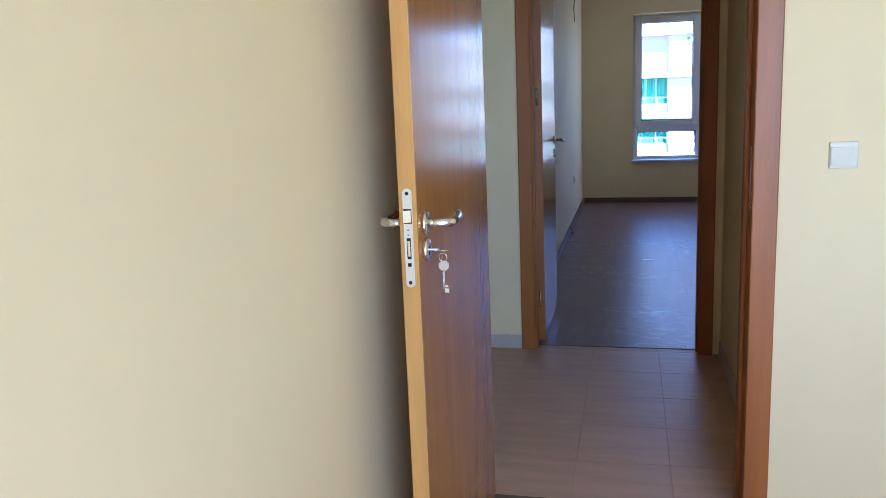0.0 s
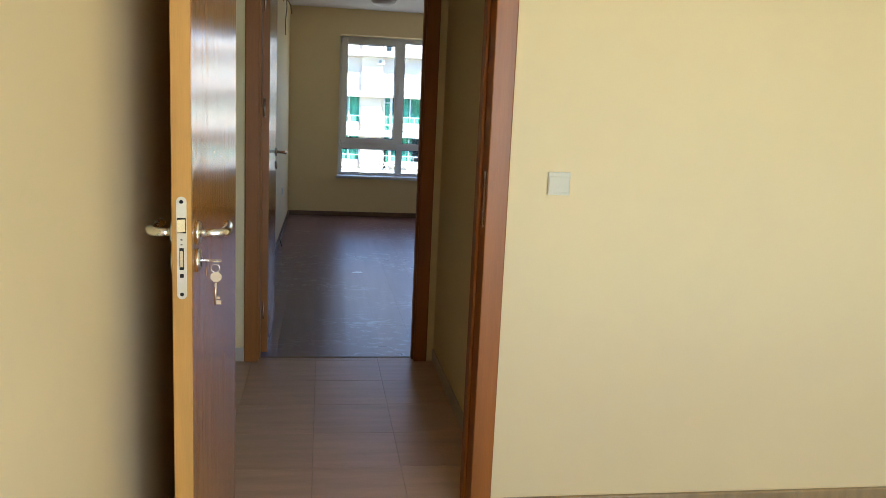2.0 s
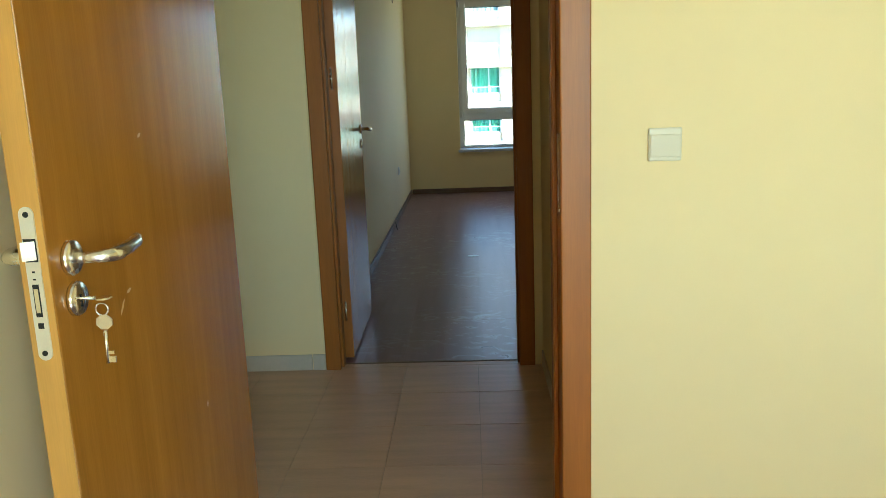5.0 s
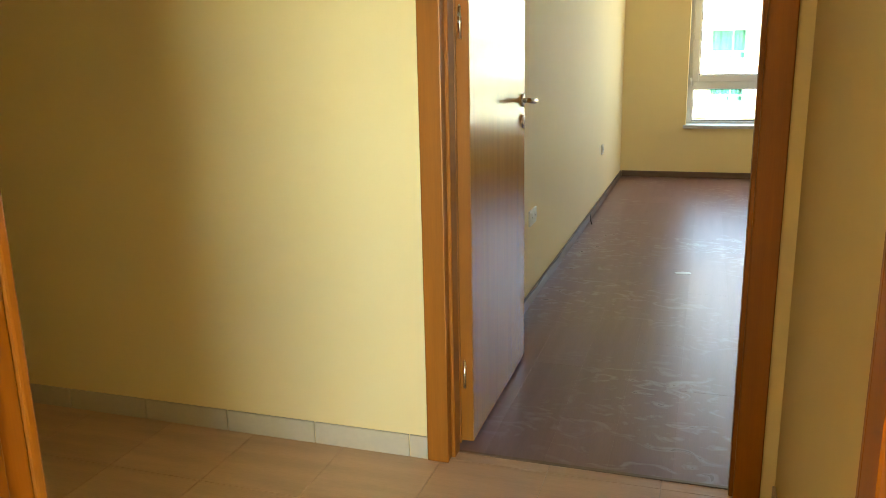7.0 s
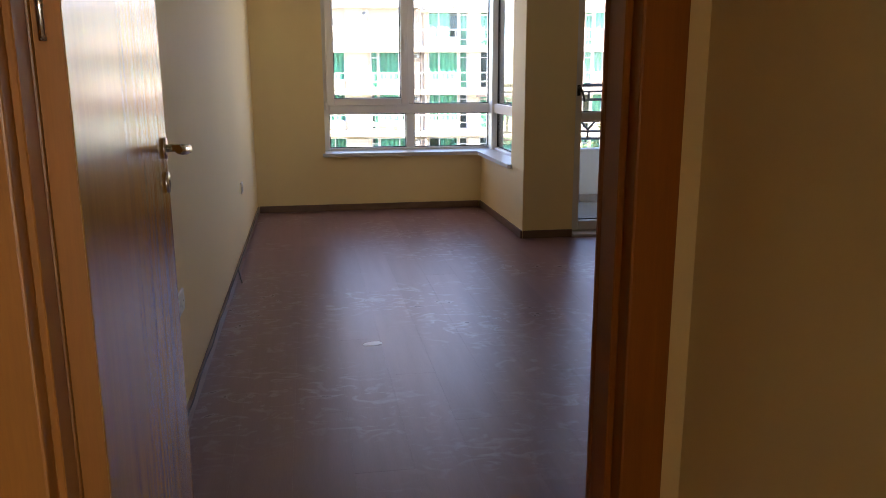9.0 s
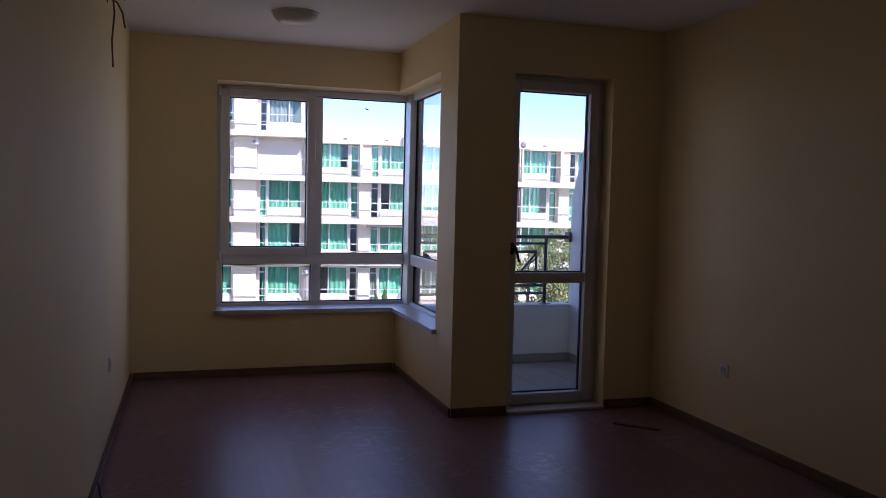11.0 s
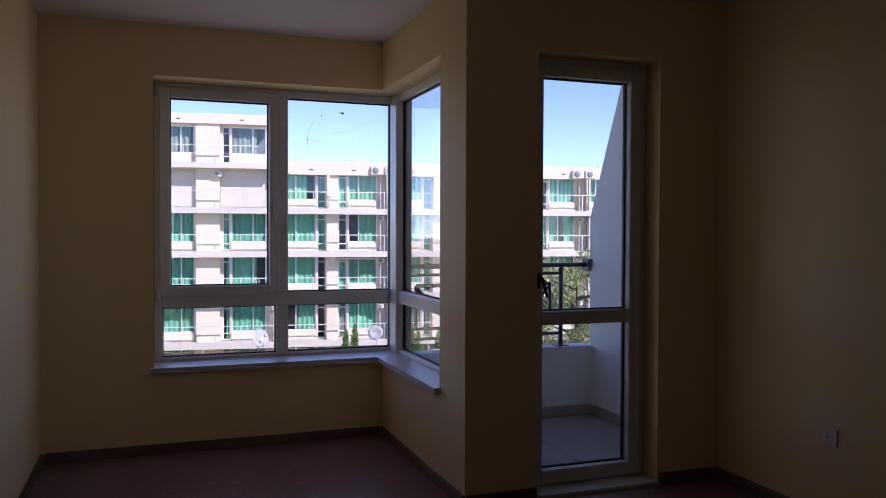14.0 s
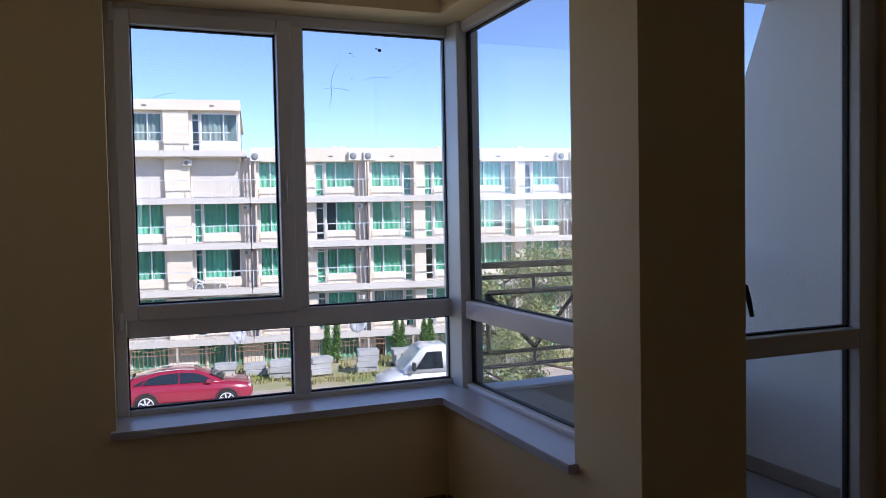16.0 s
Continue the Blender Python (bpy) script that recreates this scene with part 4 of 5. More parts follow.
def ac_unit(u, z, v=0.1, k=1.0):
    bm = bmesh.new()
    box(bm, u - 0.36 * k, u + 0.36 * k, v - 0.26, v, z + B0, z + 0.50 * k + B0, bevel=0.02)
    a = part("air_conditioner", bm, M_ac, bld, "white outdoor air conditioning unit")
    bm = bmesh.new()
    lathe(bm, [(0.19 * k, 0), (0.19 * k, 0.012), (0.05, 0.016)], 20, pose(u - 0.1 * k, v - 0.261, z + 0.25 * k + B0, 90, 0, 0))
    part("fan_grille", bm, M_acdark, a)


for a, b in DIVS:
    if a > -6.9:
        ac_unit(uu(a) - 0.15, 4.34, 0.34)
        ac_unit(uu(b) + 0.05, 4.34, 0.34)
    for f in FL[1:4]:
        ac_unit(uu((a + b) / 2) - 0.2, f + 1.80, 0.62, 0.55)
ac_unit(uu(-6.15), 4.30, 0.2)
ac_unit(uu(-9.7), 4.08, 0.5, 0.6)
for u in (-1.9, -1.5, 4.0, 4.6, 8.9, 13.0, 13.4, 18.2):
    bm = bmesh.new()
    box(bm, uu(u) - 0.14, uu(u) + 0.14, 0.9, 1.2, 4.42 + B0, 5.22 + B0)
    part("roof_vent", bm, M_fac, bld)
for u in (-11.8, -8.4, -4.6, -2.2, 1.2, 4.2, 7.4, 10.4, 13.4):
    z = 7.34 if u < -6.5 else 4.60
    bm = bmesh.new()
    box(bm, uu(u) - 0.12, uu(u) + 0.12, 0.33 if u > -6.5 else 0.38, 0.40, z - 0.05 + B0, z + 0.03 + B0)
    part("wall_lamp", bm, M_pipe, bld)

# blank, shuttered storey under the penthouse
for a, b in ((-17, -13.75), (-13.0, -10.95), (-9.6, -8.4), (-8.35, -7.0)):
    bm = bmesh.new()
    box(bm, uu(a), uu(b), V - 0.03, V - 0.003, 2.36 + B0, 4.45 + B0)
    part("shutter_panel", bm, M_slab, bld)

# balcony railings, one section every two metres or so
sec = uu(2.0) - uu(0.0)


def rail_mesh(panel):
    bm = bmesh.new()
    box(bm, 0.0, sec, -0.025, 0.025, 0.93, 0.98)
    for k in (0, 0.5):
        box(bm, k * sec, k * sec + 0.04, -0.02, 0.02, 0.0, 0.93)
    if not panel:
        box(bm, 0.0, sec, -0.012, 0.012, 0.5, 0.525)
    return mesh_of("railing", bm, M_frail)


R_ME, R_LO = rail_mesh(False), rail_mesh(True)
for f in FL[1:] + [4.88]:
    u = UL
    stop = UR if f < 4 else USTEP - 0.4
    while u + sec <= stop + 0.5:
        ob = part("railing", R_ME if f > 4 else R_LO, None, bld)
        ob.location = (u, 0.06 if u > USTEP else -0.06, f + B0)
        u += sec
for f in FL[1:]:
    for kind_, a, b in UNITS:
        if kind_ != "w" or (f > 2 and a < -6.6):
            continue
        bm = bmesh.new()
        box(bm, uu(a), uu(b), V - 0.06, V - 0.003, f + 0.001 + B0, f + 0.50 + B0)
        part("window_apron", bm, M_fac, bld)

# windows: frame with its panes, and the curtains behind them
WM = {}
random.seed(11)


def curtain_mesh(w, h, material, key_):
    if (key_, w, h) in WM:
        return WM[(key_, w, h)]
    n = max(8, int(w / 0.055))
    bm = bmesh.new()
    ph = random.random() * 6
    top = [bm.verts.new((w * k / n, 0.045 * math.sin(k * 1.25 + ph) + 0.02 * math.sin(k * 0.43), h)) for k in range(n + 1)]
    bot = [bm.verts.new((w * k / n, 0.055 * math.sin(k * 1.25 + ph + 0.2) + 0.03 * math.sin(k * 0.4), 0)) for k in range(n + 1)]
    for k in range(n):
        bm.faces.new((top[k], top[k + 1], bot[k + 1], bot[k])).smooth = True
    WM[(key_, w, h)] = mesh_of("curtain", bm, material)
    return WM[(key_, w, h)]


def facade_window(kind_, a, b, z0, z1, style):
    w, h = round(b - a, 3), round(z1 - z0, 3)
    k = (kind_, w, h)
    if k not in WM:
        bm = bmesh.new()
        t = 0.065
        bars = [(0, w, 0, t), (0, w, h - t, h), (0, t, t, h - t), (w - t, w, t, h - t)]
        if kind_ == "w":
            bars.append((0.36 * w - t / 2, 0.36 * w + t / 2, t, h - t) if w < 1.95 else (0.62 * w - t / 2, 0.62 * w + t / 2, t, h - t))
        else:
            bars += [(t, w - t, h - 0.42, h - 0.42 + t), (t, w - t, 0.36, 0.36 + t)]
        for x0_, x1_, c0, c1 in bars:
            box(bm, x0_, x1_, 0, 0.06, c0, c1)
        WM[k] = mesh_of("window", bm, M_frail)
        bm = bmesh.new()
        box(bm, 0.03, w - 0.03, 0.025, 0.033, 0.03, h - 0.03)
        WM[k + ("p",)] = mesh_of("pane", bm, M_fglass)
    win_ = part("window", WM[k], None, bld)
    win_.location = (a, V + 0.06, z0 + B0)
    pane = part("pane", WM[k + ("p",)], None, win_)
    pane.visible_shadow = False
    if style == "none":
        return
    material = {"green": M_curtain, "net": M_net, "grey": M_grey}[style]
    r = random.random()
    if kind_ == "d":
        spans = [(0.05, 0.95)] if r < 0.72 else [(0.4, 0.95)] if r < 0.86 else []
    else:
        spans = [(0.02, 0.98)] if r < 0.90 else [(0.02, 0.72)] if r < 0.96 else [(0.02, 0.34), (0.6, 0.98)] if r < 0.98 else [(0.4, 0.98)]
    for s0, s1 in spans:
        c = part("curtain", curtain_mesh(round((s1 - s0) * w, 3), h, material, style), None, win_, "pleated green curtain" if style != "grey" else "pleated grey sheet added behind the pane")
        c.location = (s0 * w, 0.15, 0)


# ground floor takes the paler green: its light and haze are in the colour
for kind_, a, b, z0, z1, f in units:
    style = ("grey" if kind_ == "w" else "none") if f > 4 else "net" if f > 2 or f < -7 else "grey" if (f < -5 and random.random() < 0.25) else "green"
    facade_window(kind_, a, b, z0, z1, style)
bm = bmesh.new()
prism(bm, [(0.0, 2.34), (-0.30, 2.26), (-0.30, 2.20), (0.0, 2.24)], uu(-3.3), uu(-1.0), 'x')
bmesh.ops.translate(bm, verts=bm.verts, vec=(0, 0.1, FL[2] + B0 - 0.25 + 0.05))
part("awning", bm, M_pipe, bld, "dark rolled awning under a slab")



def sun_lounger(at):
    """A moulded garden lounger: slatted seat, raised back and looped side legs."""
    t = thing("sun_lounger", "white plastic sun lounger on a balcony across the road", "sun lounger", at)
    for k in range(7):
        bm = bmesh.new()
        box(bm, 0.62 + 0.19 * k, 0.78 + 0.19 * k, -0.28, 0.28, 0.32, 0.35, bevel=0.008)
        part("seat_slat", bm, M_van, t)
    for k in range(4):
        bm = bmesh.new()
        box(bm, -0.74 + 0.17 * k, -0.60 + 0.17 * k, -0.28, 0.28, 0.0, 0.03, bevel=0.008, m=pose(0.62, 0, 0.335, 0, 28, 0))
        part("back_slat", bm, M_van, t)
    for sy in (-0.31, 0.31):
        bm = bmesh.new()
        tube(bm, [(-0.02, sy, 0.68), (0.3, sy, 0.50), (0.62, sy, 0.34), (1.2, sy, 0.33), (1.95, sy, 0.33)], 0.03, 8)
        part("side_rail", bm, M_van, t)
        for x in (0.38, 1.62):
            bm = bmesh.new()
            tube(bm, [(x + 0.2 * math.cos(radians(a)), sy, 0.03 + 0.29 * math.sin(radians(a))) for a in range(0, 181, 15)], 0.03, 8)
            part("leg_loop", bm, M_van, t)


sun_lounger(FAC @ pose(-9.75, 0.42, FL[2] + 0.28))

# fence along the far side of the road
fen = thing("fence", "brown metal bar fence between whitewashed posts", "fence", pose(3.0, 45.4, GZ, 0, 0, -8.63))
bmb = bmesh.new()
box(bmb, -0.012, 0.012, -0.012, 0.012, 0.08, 1.06)
bar_me = mesh_of("bar", bmb, M_fence)
bmp = bmesh.new()
box(bmp, -0.06, 0.06, -0.06, 0.06, 0.0, 1.14, bevel=0.015)
post_me = mesh_of("post", bmp, M_post)
bms = bmesh.new()
for z in (0.14, 0.78):
    box(bms, 0.12, 2.28, -0.02, 0.02, z, z + 0.045)
tube(bms, [(0.12 + 2.16 * k / 12, 0, 1.05 + 0.06 * math.cos(2 * math.pi * k / 12)) for k in range(13)], 0.022, 6)
rail_me = mesh_of("rail", bms, M_fence)
for k in range(-6, 16):
    ob = part("post", post_me, None, fen)
    ob.location = (k * 2.4, 0, 0)
    ob = part("rail", rail_me, None, fen)
    ob.location = (k * 2.4, 0, 0)
    for j in range(1, 12):
        ob = part("bar", bar_me, None, fen)
        ob.location = (k * 2.4 + j * 0.2, 0, 0)

# stacks of concrete pavers
bmp = bmesh.new()
box(bmp, -0.50, 0.50, -0.42, 0.42, 0.0, 0.26, bevel=0.03, seg=2)
paver_me = mesh_of("paver_layer", bmp, M_conc)
bmw = bmesh.new()
for yy in (-0.3, 0.3):
    box(bmw, -0.53, 0.53, yy - 0.06, yy + 0.06, 0.0, 0.10)
pallet_me = mesh_of("pallet", bmw, M_bark)
random.seed(8)
for x, y, n, tilt in ((5.0, 42.8, 2, 4), (6.35, 42.2, 2, -6), (7.35, 40.9, 3, -3), (9.2, 40.9, 3, 6), (11.35, 40.4, 4, -5), (13.5, 41.4, 3, 2)):
    st = thing("paver_stack", "stack of grey concrete pavers on a pallet in the grass", "pavers", pose(x, y, GZ, 0, 0, tilt - 8), group="paver stacks by the fence")
    part("pallet", pallet_me, None, st)
    for k in range(n):
        ob = part("paver_layer", paver_me, None, st)
        ob.matrix_basis = pose(random.uniform(-0.06, 0.06), random.uniform(-0.05, 0.05), 0.101 + 0.262 * k, 0, 0, random.uniform(-5, 5))


def leaves(name, centres, size, material, seed, flat=0.5):
    """Many small bent leaf quads scattered in clumps."""
    rnd = random.Random(seed)
    vs, fs = [], []
    for c, r, n in centres:
        for _ in range(n):
            d = Vector((rnd.gauss(0, 1), rnd.gauss(0, 1), rnd.gauss(0, 1))).normalized() * (r[0] * rnd.random() ** 0.45)
            p = Vector(c) + Vector((d.x, d.y, d.z * r[1] / r[0]))
            q = Euler((rnd.uniform(-1.2, 1.2), rnd.uniform(-1.2, 1.2), rnd.uniform(0, 6.28))).to_quaternion()
            s = size * rnd.uniform(0.6, 1.4)
            i = len(vs)
            for a, b in ((-s, 0), (0, -s * flat), (s, 0), (0, s * flat)):
                vs.append(p + q @ Vector((a, b, 0.15 * abs(a))))
            fs.append((i, i + 1, i + 2, i + 3))
    me = bpy.data.meshes.new(name)
    me.from_pydata([tuple(v) for v in vs], [], fs)
    me.materials.append(material)
    return me


# weeds and tall dry grass on the verge
rnd_ = random.Random(77)
vs_, fs_ = [], []
for _ in range(9000):
    x = rnd_.uniform(-8, 26)
    y = 39.4 + 5.4 * rnd_.random() - 0.12 * (x - 3)
    if noise.noise(Vector((x * 0.55, y * 0.55, 0))) < 0.02:
        continue
    h = rnd_.uniform(0.08, 0.30) * (1.4 if rnd_.random() < 0.1 else 1)
    a, w = rnd_.uniform(0, 3.14), rnd_.uniform(0.02, 0.05)
    dx, dy = math.cos(a) * w, math.sin(a) * w
    lx, ly = rnd_.uniform(-0.1, 0.1), rnd_.uniform(-0.1, 0.1)
    i = len(vs_)
    vs_ += [(x - dx, y - dy, GZ - 0.02), (x + dx, y + dy, GZ - 0.02), (x + dx * 0.5 + lx, y + dy * 0.5 + ly, GZ + h), (x - dx * 0.5 + lx, y - dy * 0.5 + ly, GZ + h)]
    fs_.append((i, i + 1, i + 2, i + 3))
me = bpy.data.meshes.new("weeds")
me.from_pydata(vs_, [], fs_)
M_weed = mat("weed_green", (0.27, 0.33, 0.10), 0.9, vary=0.5, scale=0.7, dark=(0.40, 0.32, 0.15), fine=0.5)
me.materials.append(M_weed)
tagged(new("weeds", me), "patchy weeds and dry grass on the verge", "grass", kind="stuff")


def cypress(x, y, h, seed):
    t = thing("cypress", "slim dark green columnar cypress", "tree", pose(x, y, GZ), group="cypresses by the fence")
    bm = bmesh.new()
    tube(bm, [(0, 0, -0.05), (0.01, 0, h * 0.5), (0, 0, h * 0.9)], [0.06, 0.04, 0.01], 8)
    part("trunk", bm, M_bark, t)
    rnd = random.Random(seed)
    cs = []
    for k in range(22):
        z = h * (0.10 + 0.86 * k / 21)
        r = 0.23 * (1 - (k / 21) ** 2.0) ** 0.8 * (0.55 + 0.45 * min(1, k / 4)) + 0.05
        for _ in range(4):
            a = rnd.uniform(0, 6.28)
            cs.append(((r * 0.5 * math.cos(a), r * 0.5 * math.sin(a), z), (r * 0.75, 0.16), 26))
    part("crown", leaves("crown", cs, 0.05, M_cyp, seed), None, t)


for x, y, h, s in ((10.27, 43.8, 2.1, 1), (10.75, 43.8, 2.4, 2), (13.85, 43.4, 2.25, 3), (14.2, 43.4, 2.0, 4), (15.35, 43.2, 2.1, 5), (15.7, 43.2, 2.05, 6)):
    cypress(x, y, h, s)


def broad_tree(x, y, h, spread, seed, label, density=1.4):
    t = thing("tree", label, "tree", pose(x, y, GZ))
    rnd = random.Random(seed)
    bm = bmesh.new()
    tube(bm, [(0, 0, -0.1), (0.06, 0.02, h * 0.2), (-0.05, 0.08, h * 0.42), (0.05, 0, h * 0.7), (0, 0, h * 0.93)], [0.16, 0.12, 0.09, 0.05, 0.015], 10)
    part("trunk", bm, M_bark, t)
    cs = []
    for k in range(16):
        a, z = k * 2.4 + rnd.uniform(-0.4, 0.4), h * (0.26 + 0.62 * k / 16)
        ln = spread * (1.0 - 0.55 * abs(k / 16 - 0.35)) * rnd.uniform(0.7, 1.1)
        e = Vector((math.cos(a) * ln, math.sin(a) * ln, z + ln * rnd.uniform(0.25, 0.6)))
        mid = Vector((e.x * 0.5, e.y * 0.5, z + (e.z - z) * 0.35))
        bm = bmesh.new()
        tube(bm, [(0, 0, z), mid, e], [0.05, 0.032, 0.008], 7)
        part("limb", bm, M_bark, t)
        for f, r in ((1.0, 0.42), (0.8, 0.45), (0.62, 0.40), (0.45, 0.32)):
            c = Vector((0, 0, z)).lerp(e, f) + Vector((rnd.uniform(-0.3, 0.3), rnd.uniform(-0.3, 0.3), rnd.uniform(-0.1, 0.35)))
            cs.append((tuple(c), (r * rnd.uniform(0.8, 1.4), r * 0.8), int(120 * density)))
    part("crown", leaves("crown", cs, 0.055, M_leaf, seed), None, t)


broad_tree(12.7, 23.5, 7.0, 2.6, 21, "broad tree with sparse olive and reddish leaves")
broad_tree(10.7, 24.2, 6.5, 1.9, 23, "broad tree with sparse olive and reddish leaves")
broad_tree(16.0, 25.0, 7.1, 2.6, 22, "broad tree with sparse olive and reddish leaves")


def dish(x, y, h, r, turn, label):
    t = thing("satellite_dish", label, "satellite dish", pose(x, y, GZ, 0, 0, turn))
    bm = bmesh.new()
    tube(bm, [(0, 0, -0.05), (0, 0, h)], 0.035, 10)
    part("pole", bm, M_dish, t)
    bm = bmesh.new()
    m = pose(0, -0.12, h, 68, 0, 0)
    lathe(bm, [(0.02, 0.0), (r * 0.5, 0.05), (r, 0.18), (r, 0.19), (r * 0.5, 0.065), (0.02, 0.014)], 28, m)
    part("reflector", bm, M_dish, t)
    bm = bmesh.new()
    tube(bm, [m @ Vector((0, -r, 0.18)), m @ Vector((0, 0, 0.62))], 0.015, 6)
    box(bm, -0.05, 0.05, -0.05, 0.05, 0.58, 0.70, m=m)
    part("receiver_arm", bm, M_dish, t)


dish(5.7, 44.3, 1.75, 0.48, 25, "pale grey satellite dish on a pole by the fence")
dish(12.0, 43.9, 1.85, 0.42, -30, "pale grey satellite dish on a pole by the fence")

# ---- vehicles ----


def loft(bm, sections, close=True):
    """Skin over rings of points with equal counts."""
    rings = [[bm.verts.new(p) for p in s] for s in sections]
    for a, b in zip(rings, rings[1:]):
        n = len(a)
        for k in range(n):
            bm.faces.new((a[k], a[(k + 1) % n], b[(k + 1) % n], b[k])).smooth = True
    if close:
        bm.faces.new(list(reversed(rings[0])))
        bm.faces.new(rings[-1])


def ring_at(x, half, zb, zt, tuck=0.9, n_round=0.12):
    """A rounded cross-section at x, from zb to zt."""
    h = zt - zb
    return [(x, -half * 0.93, zb), (x, -half, zb + h * 0.25), (x, -half, zb + h * 0.55), (x, -half * (tuck + 0.06), zb + h * 0.88), (x, -half * tuck * 0.9, zt),
            (x, half * tuck * 0.9, zt), (x, half * (tuck + 0.06), zb + h * 0.88), (x, half, zb + h * 0.55), (x, half, zb + h * 0.25), (x, half * 0.93, zb)]


def wheel(parent, x, y, r, w):
    out = 1 if y > 0 else -1
    m = pose(x, y, r, -90 * out, 0, 0)
    bm = bmesh.new()
    lathe(bm, [(r * 0.66, -w / 2), (r * 0.93, -w / 2), (r, -w * 0.3), (r, w * 0.3), (r * 0.93, w / 2), (r * 0.66, w / 2)], 36, m)
    tyre = part("wheel", bm, M_tyre, parent)
    bm = bmesh.new()
    lathe(bm, [(r * 0.655, w * 0.1), (r * 0.655, w * 0.50), (r * 0.58, w * 0.48), (r * 0.56, w * 0.25), (r * 0.14, w * 0.25)], 36, m)
    part("rim_barrel", bm, M_trim, tyre)
    bm = bmesh.new()
    tube(bm, [m @ Vector((r * 0.70 * math.cos(math.pi * k / 16), r * 0.70 * math.sin(math.pi * k / 16), w * 0.5)) for k in range(33)], r * 0.055, 6, cap=False)
    part("rim", bm, M_rim, tyre)
    for k in range(7):
        bm = bmesh.new()
        a = 2 * math.pi * k / 7
        box(bm, r * 0.08, r * 0.68, -r * 0.075, r * 0.075, w * 0.505, w * 0.57, m=m @ pose(0, 0, 0, 0, 0, math.degrees(a)))
        part("spoke", bm, M_rim, tyre)


def suv(at):
    c = thing("car", "glossy red coupe SUV parked on the dirt road", "car", at)
    L, hw = 4.95, 0.99
    prof = [(-2.47, 0.62, 0.98, 0.80), (-2.40, 0.42, 1.12, 0.90), (-1.9, 0.34, 1.16, 0.97), (-1.0, 0.30, 1.14, 1.0), (0.2, 0.30, 1.12, 1.0), (0.95, 0.30, 1.10, 1.0),
            (1.7, 0.32, 1.06, 0.98), (2.25, 0.36, 0.98, 0.92), (2.44, 0.46, 0.86, 0.84), (2.48, 0.55, 0.76, 0.78)]
    bm = bmesh.new()
    loft(bm, [ring_at(x, hw * k, zb, zt, 0.93) for x, zb, zt, k in prof])
    part("body", bm, M_red, c)
    cab = [(-2.36, 1.14, 0.74), (-2.0, 1.36, 0.71), (-1.0, 1.57, 0.68), (-0.2, 1.61, 0.67), (0.35, 1.57, 0.68), (0.9, 1.37, 0.71), (1.42, 1.10, 0.75)]
    bm = bmesh.new()
    loft(bm, [[(x, -0.90, 1.04), (x, -0.90 * (1.0 if zt < 1.2 else 0.97), min(zt, 1.12)), (x, -k, zt - 0.05), (x, -k * 0.86, zt), (x, k * 0.86, zt), (x, k, zt - 0.05), (x, 0.90 * (1.0 if zt < 1.2 else 0.97), min(zt, 1.12)), (x, 0.90, 1.04)] for x, zt, k in cab])
    part("roof", bm, M_red, c)
    for sy in (-1, 1):
        for pts in ([(-1.62, 1.14), (-1.42, 1.36), (-0.98, 1.47), (-0.30, 1.515), (-0.30, 1.13)], [(-0.24, 1.13), (-0.24, 1.515), (0.25, 1.48), (0.62, 1.37), (0.98, 1.17), (0.98, 1.13)],
                    [(-1.98, 1.14), (-1.70, 1.14), (-1.50, 1.34), (-1.62, 1.30)]):
            bm = bmesh.new()
            vs = []
            for x, z in pts:
                f = (z - 1.12) / 0.5
                vs.append((x, z, sy * (0.905 - f * 0.20)))
            one = [bm.verts.new((x, y, z)) for x, z, y in vs]
            two = [bm.verts.new((x, y + sy * 0.012, z)) for x, z, y in vs]
            bm.faces.new(one)
            bm.faces.new(two)
            for k in range(len(one)):
                bm.faces.new((one[k], one[(k + 1) % len(one)], two[(k + 1) % len(one)], two[k]))
            part("side_window", bm, M_cglass, c)
        bm = bmesh.new()
        tube(bm, [(-1.5, sy * 0.60, 1.50), (-1.0, sy * 0.62, 1.59), (-0.2, sy * 0.62, 1.635), (0.3, sy * 0.62, 1.60)], 0.018, 6)
        part("roof_rail", bm, M_rim, c)
        bm = bmesh.new()
        box(bm, 0.72, 0.92, min(sy * 0.93, sy * 1.10), max(sy * 0.93, sy * 1.10), 1.10, 1.24, bevel=0.035, seg=2)
        part("mirror", bm, M_red, c)
        bm = bmesh.new()
        box(bm, 2.12, 2.42, min(sy * 0.60, sy * 0.86), max(sy * 0.60, sy * 0.86), 0.80, 0.91, bevel=0.03, seg=2)
        part("headlight", bm, M_headl, c)
        for x in (-0.55, 0.55):
            bm = bmesh.new()
            box(bm, x - 0.11, x + 0.11, min(sy * 0.985, sy * 1.005), max(sy * 0.985, sy * 1.005), 0.90, 0.925, bevel=0.006)
            part("door_handle", bm, M_red, c)
        bm = bmesh.new()
        box(bm, -0.95, 1.0, min(sy * 0.97, sy * 1.0), max(sy * 0.97, sy * 1.0), 0.30, 0.42, bevel=0.02)
        part("sill_trim", bm, M_trim, c)
        for x in (-1.50, 1.48):
            bm = bmesh.new()
            tube(bm, [(x + 0.435 * math.cos(radians(a)), sy * 0.985, 0.39 + 0.435 * math.sin(radians(a))) for a in range(-14, 195, 11)], 0.032, 6)
            part("wheel_arch", bm, M_trim, c)
            wheel(c, x, sy * 0.925, 0.385, 0.24)
    bm = bmesh.new()
    prism(bm, [(1.36, 1.135), (0.88, 1.385), (0.90, 1.41), (1.41, 1.15)], -0.70, 0.70, 'y')
    part("windscreen", bm, M_cglass, c)
    bm = bmesh.new()
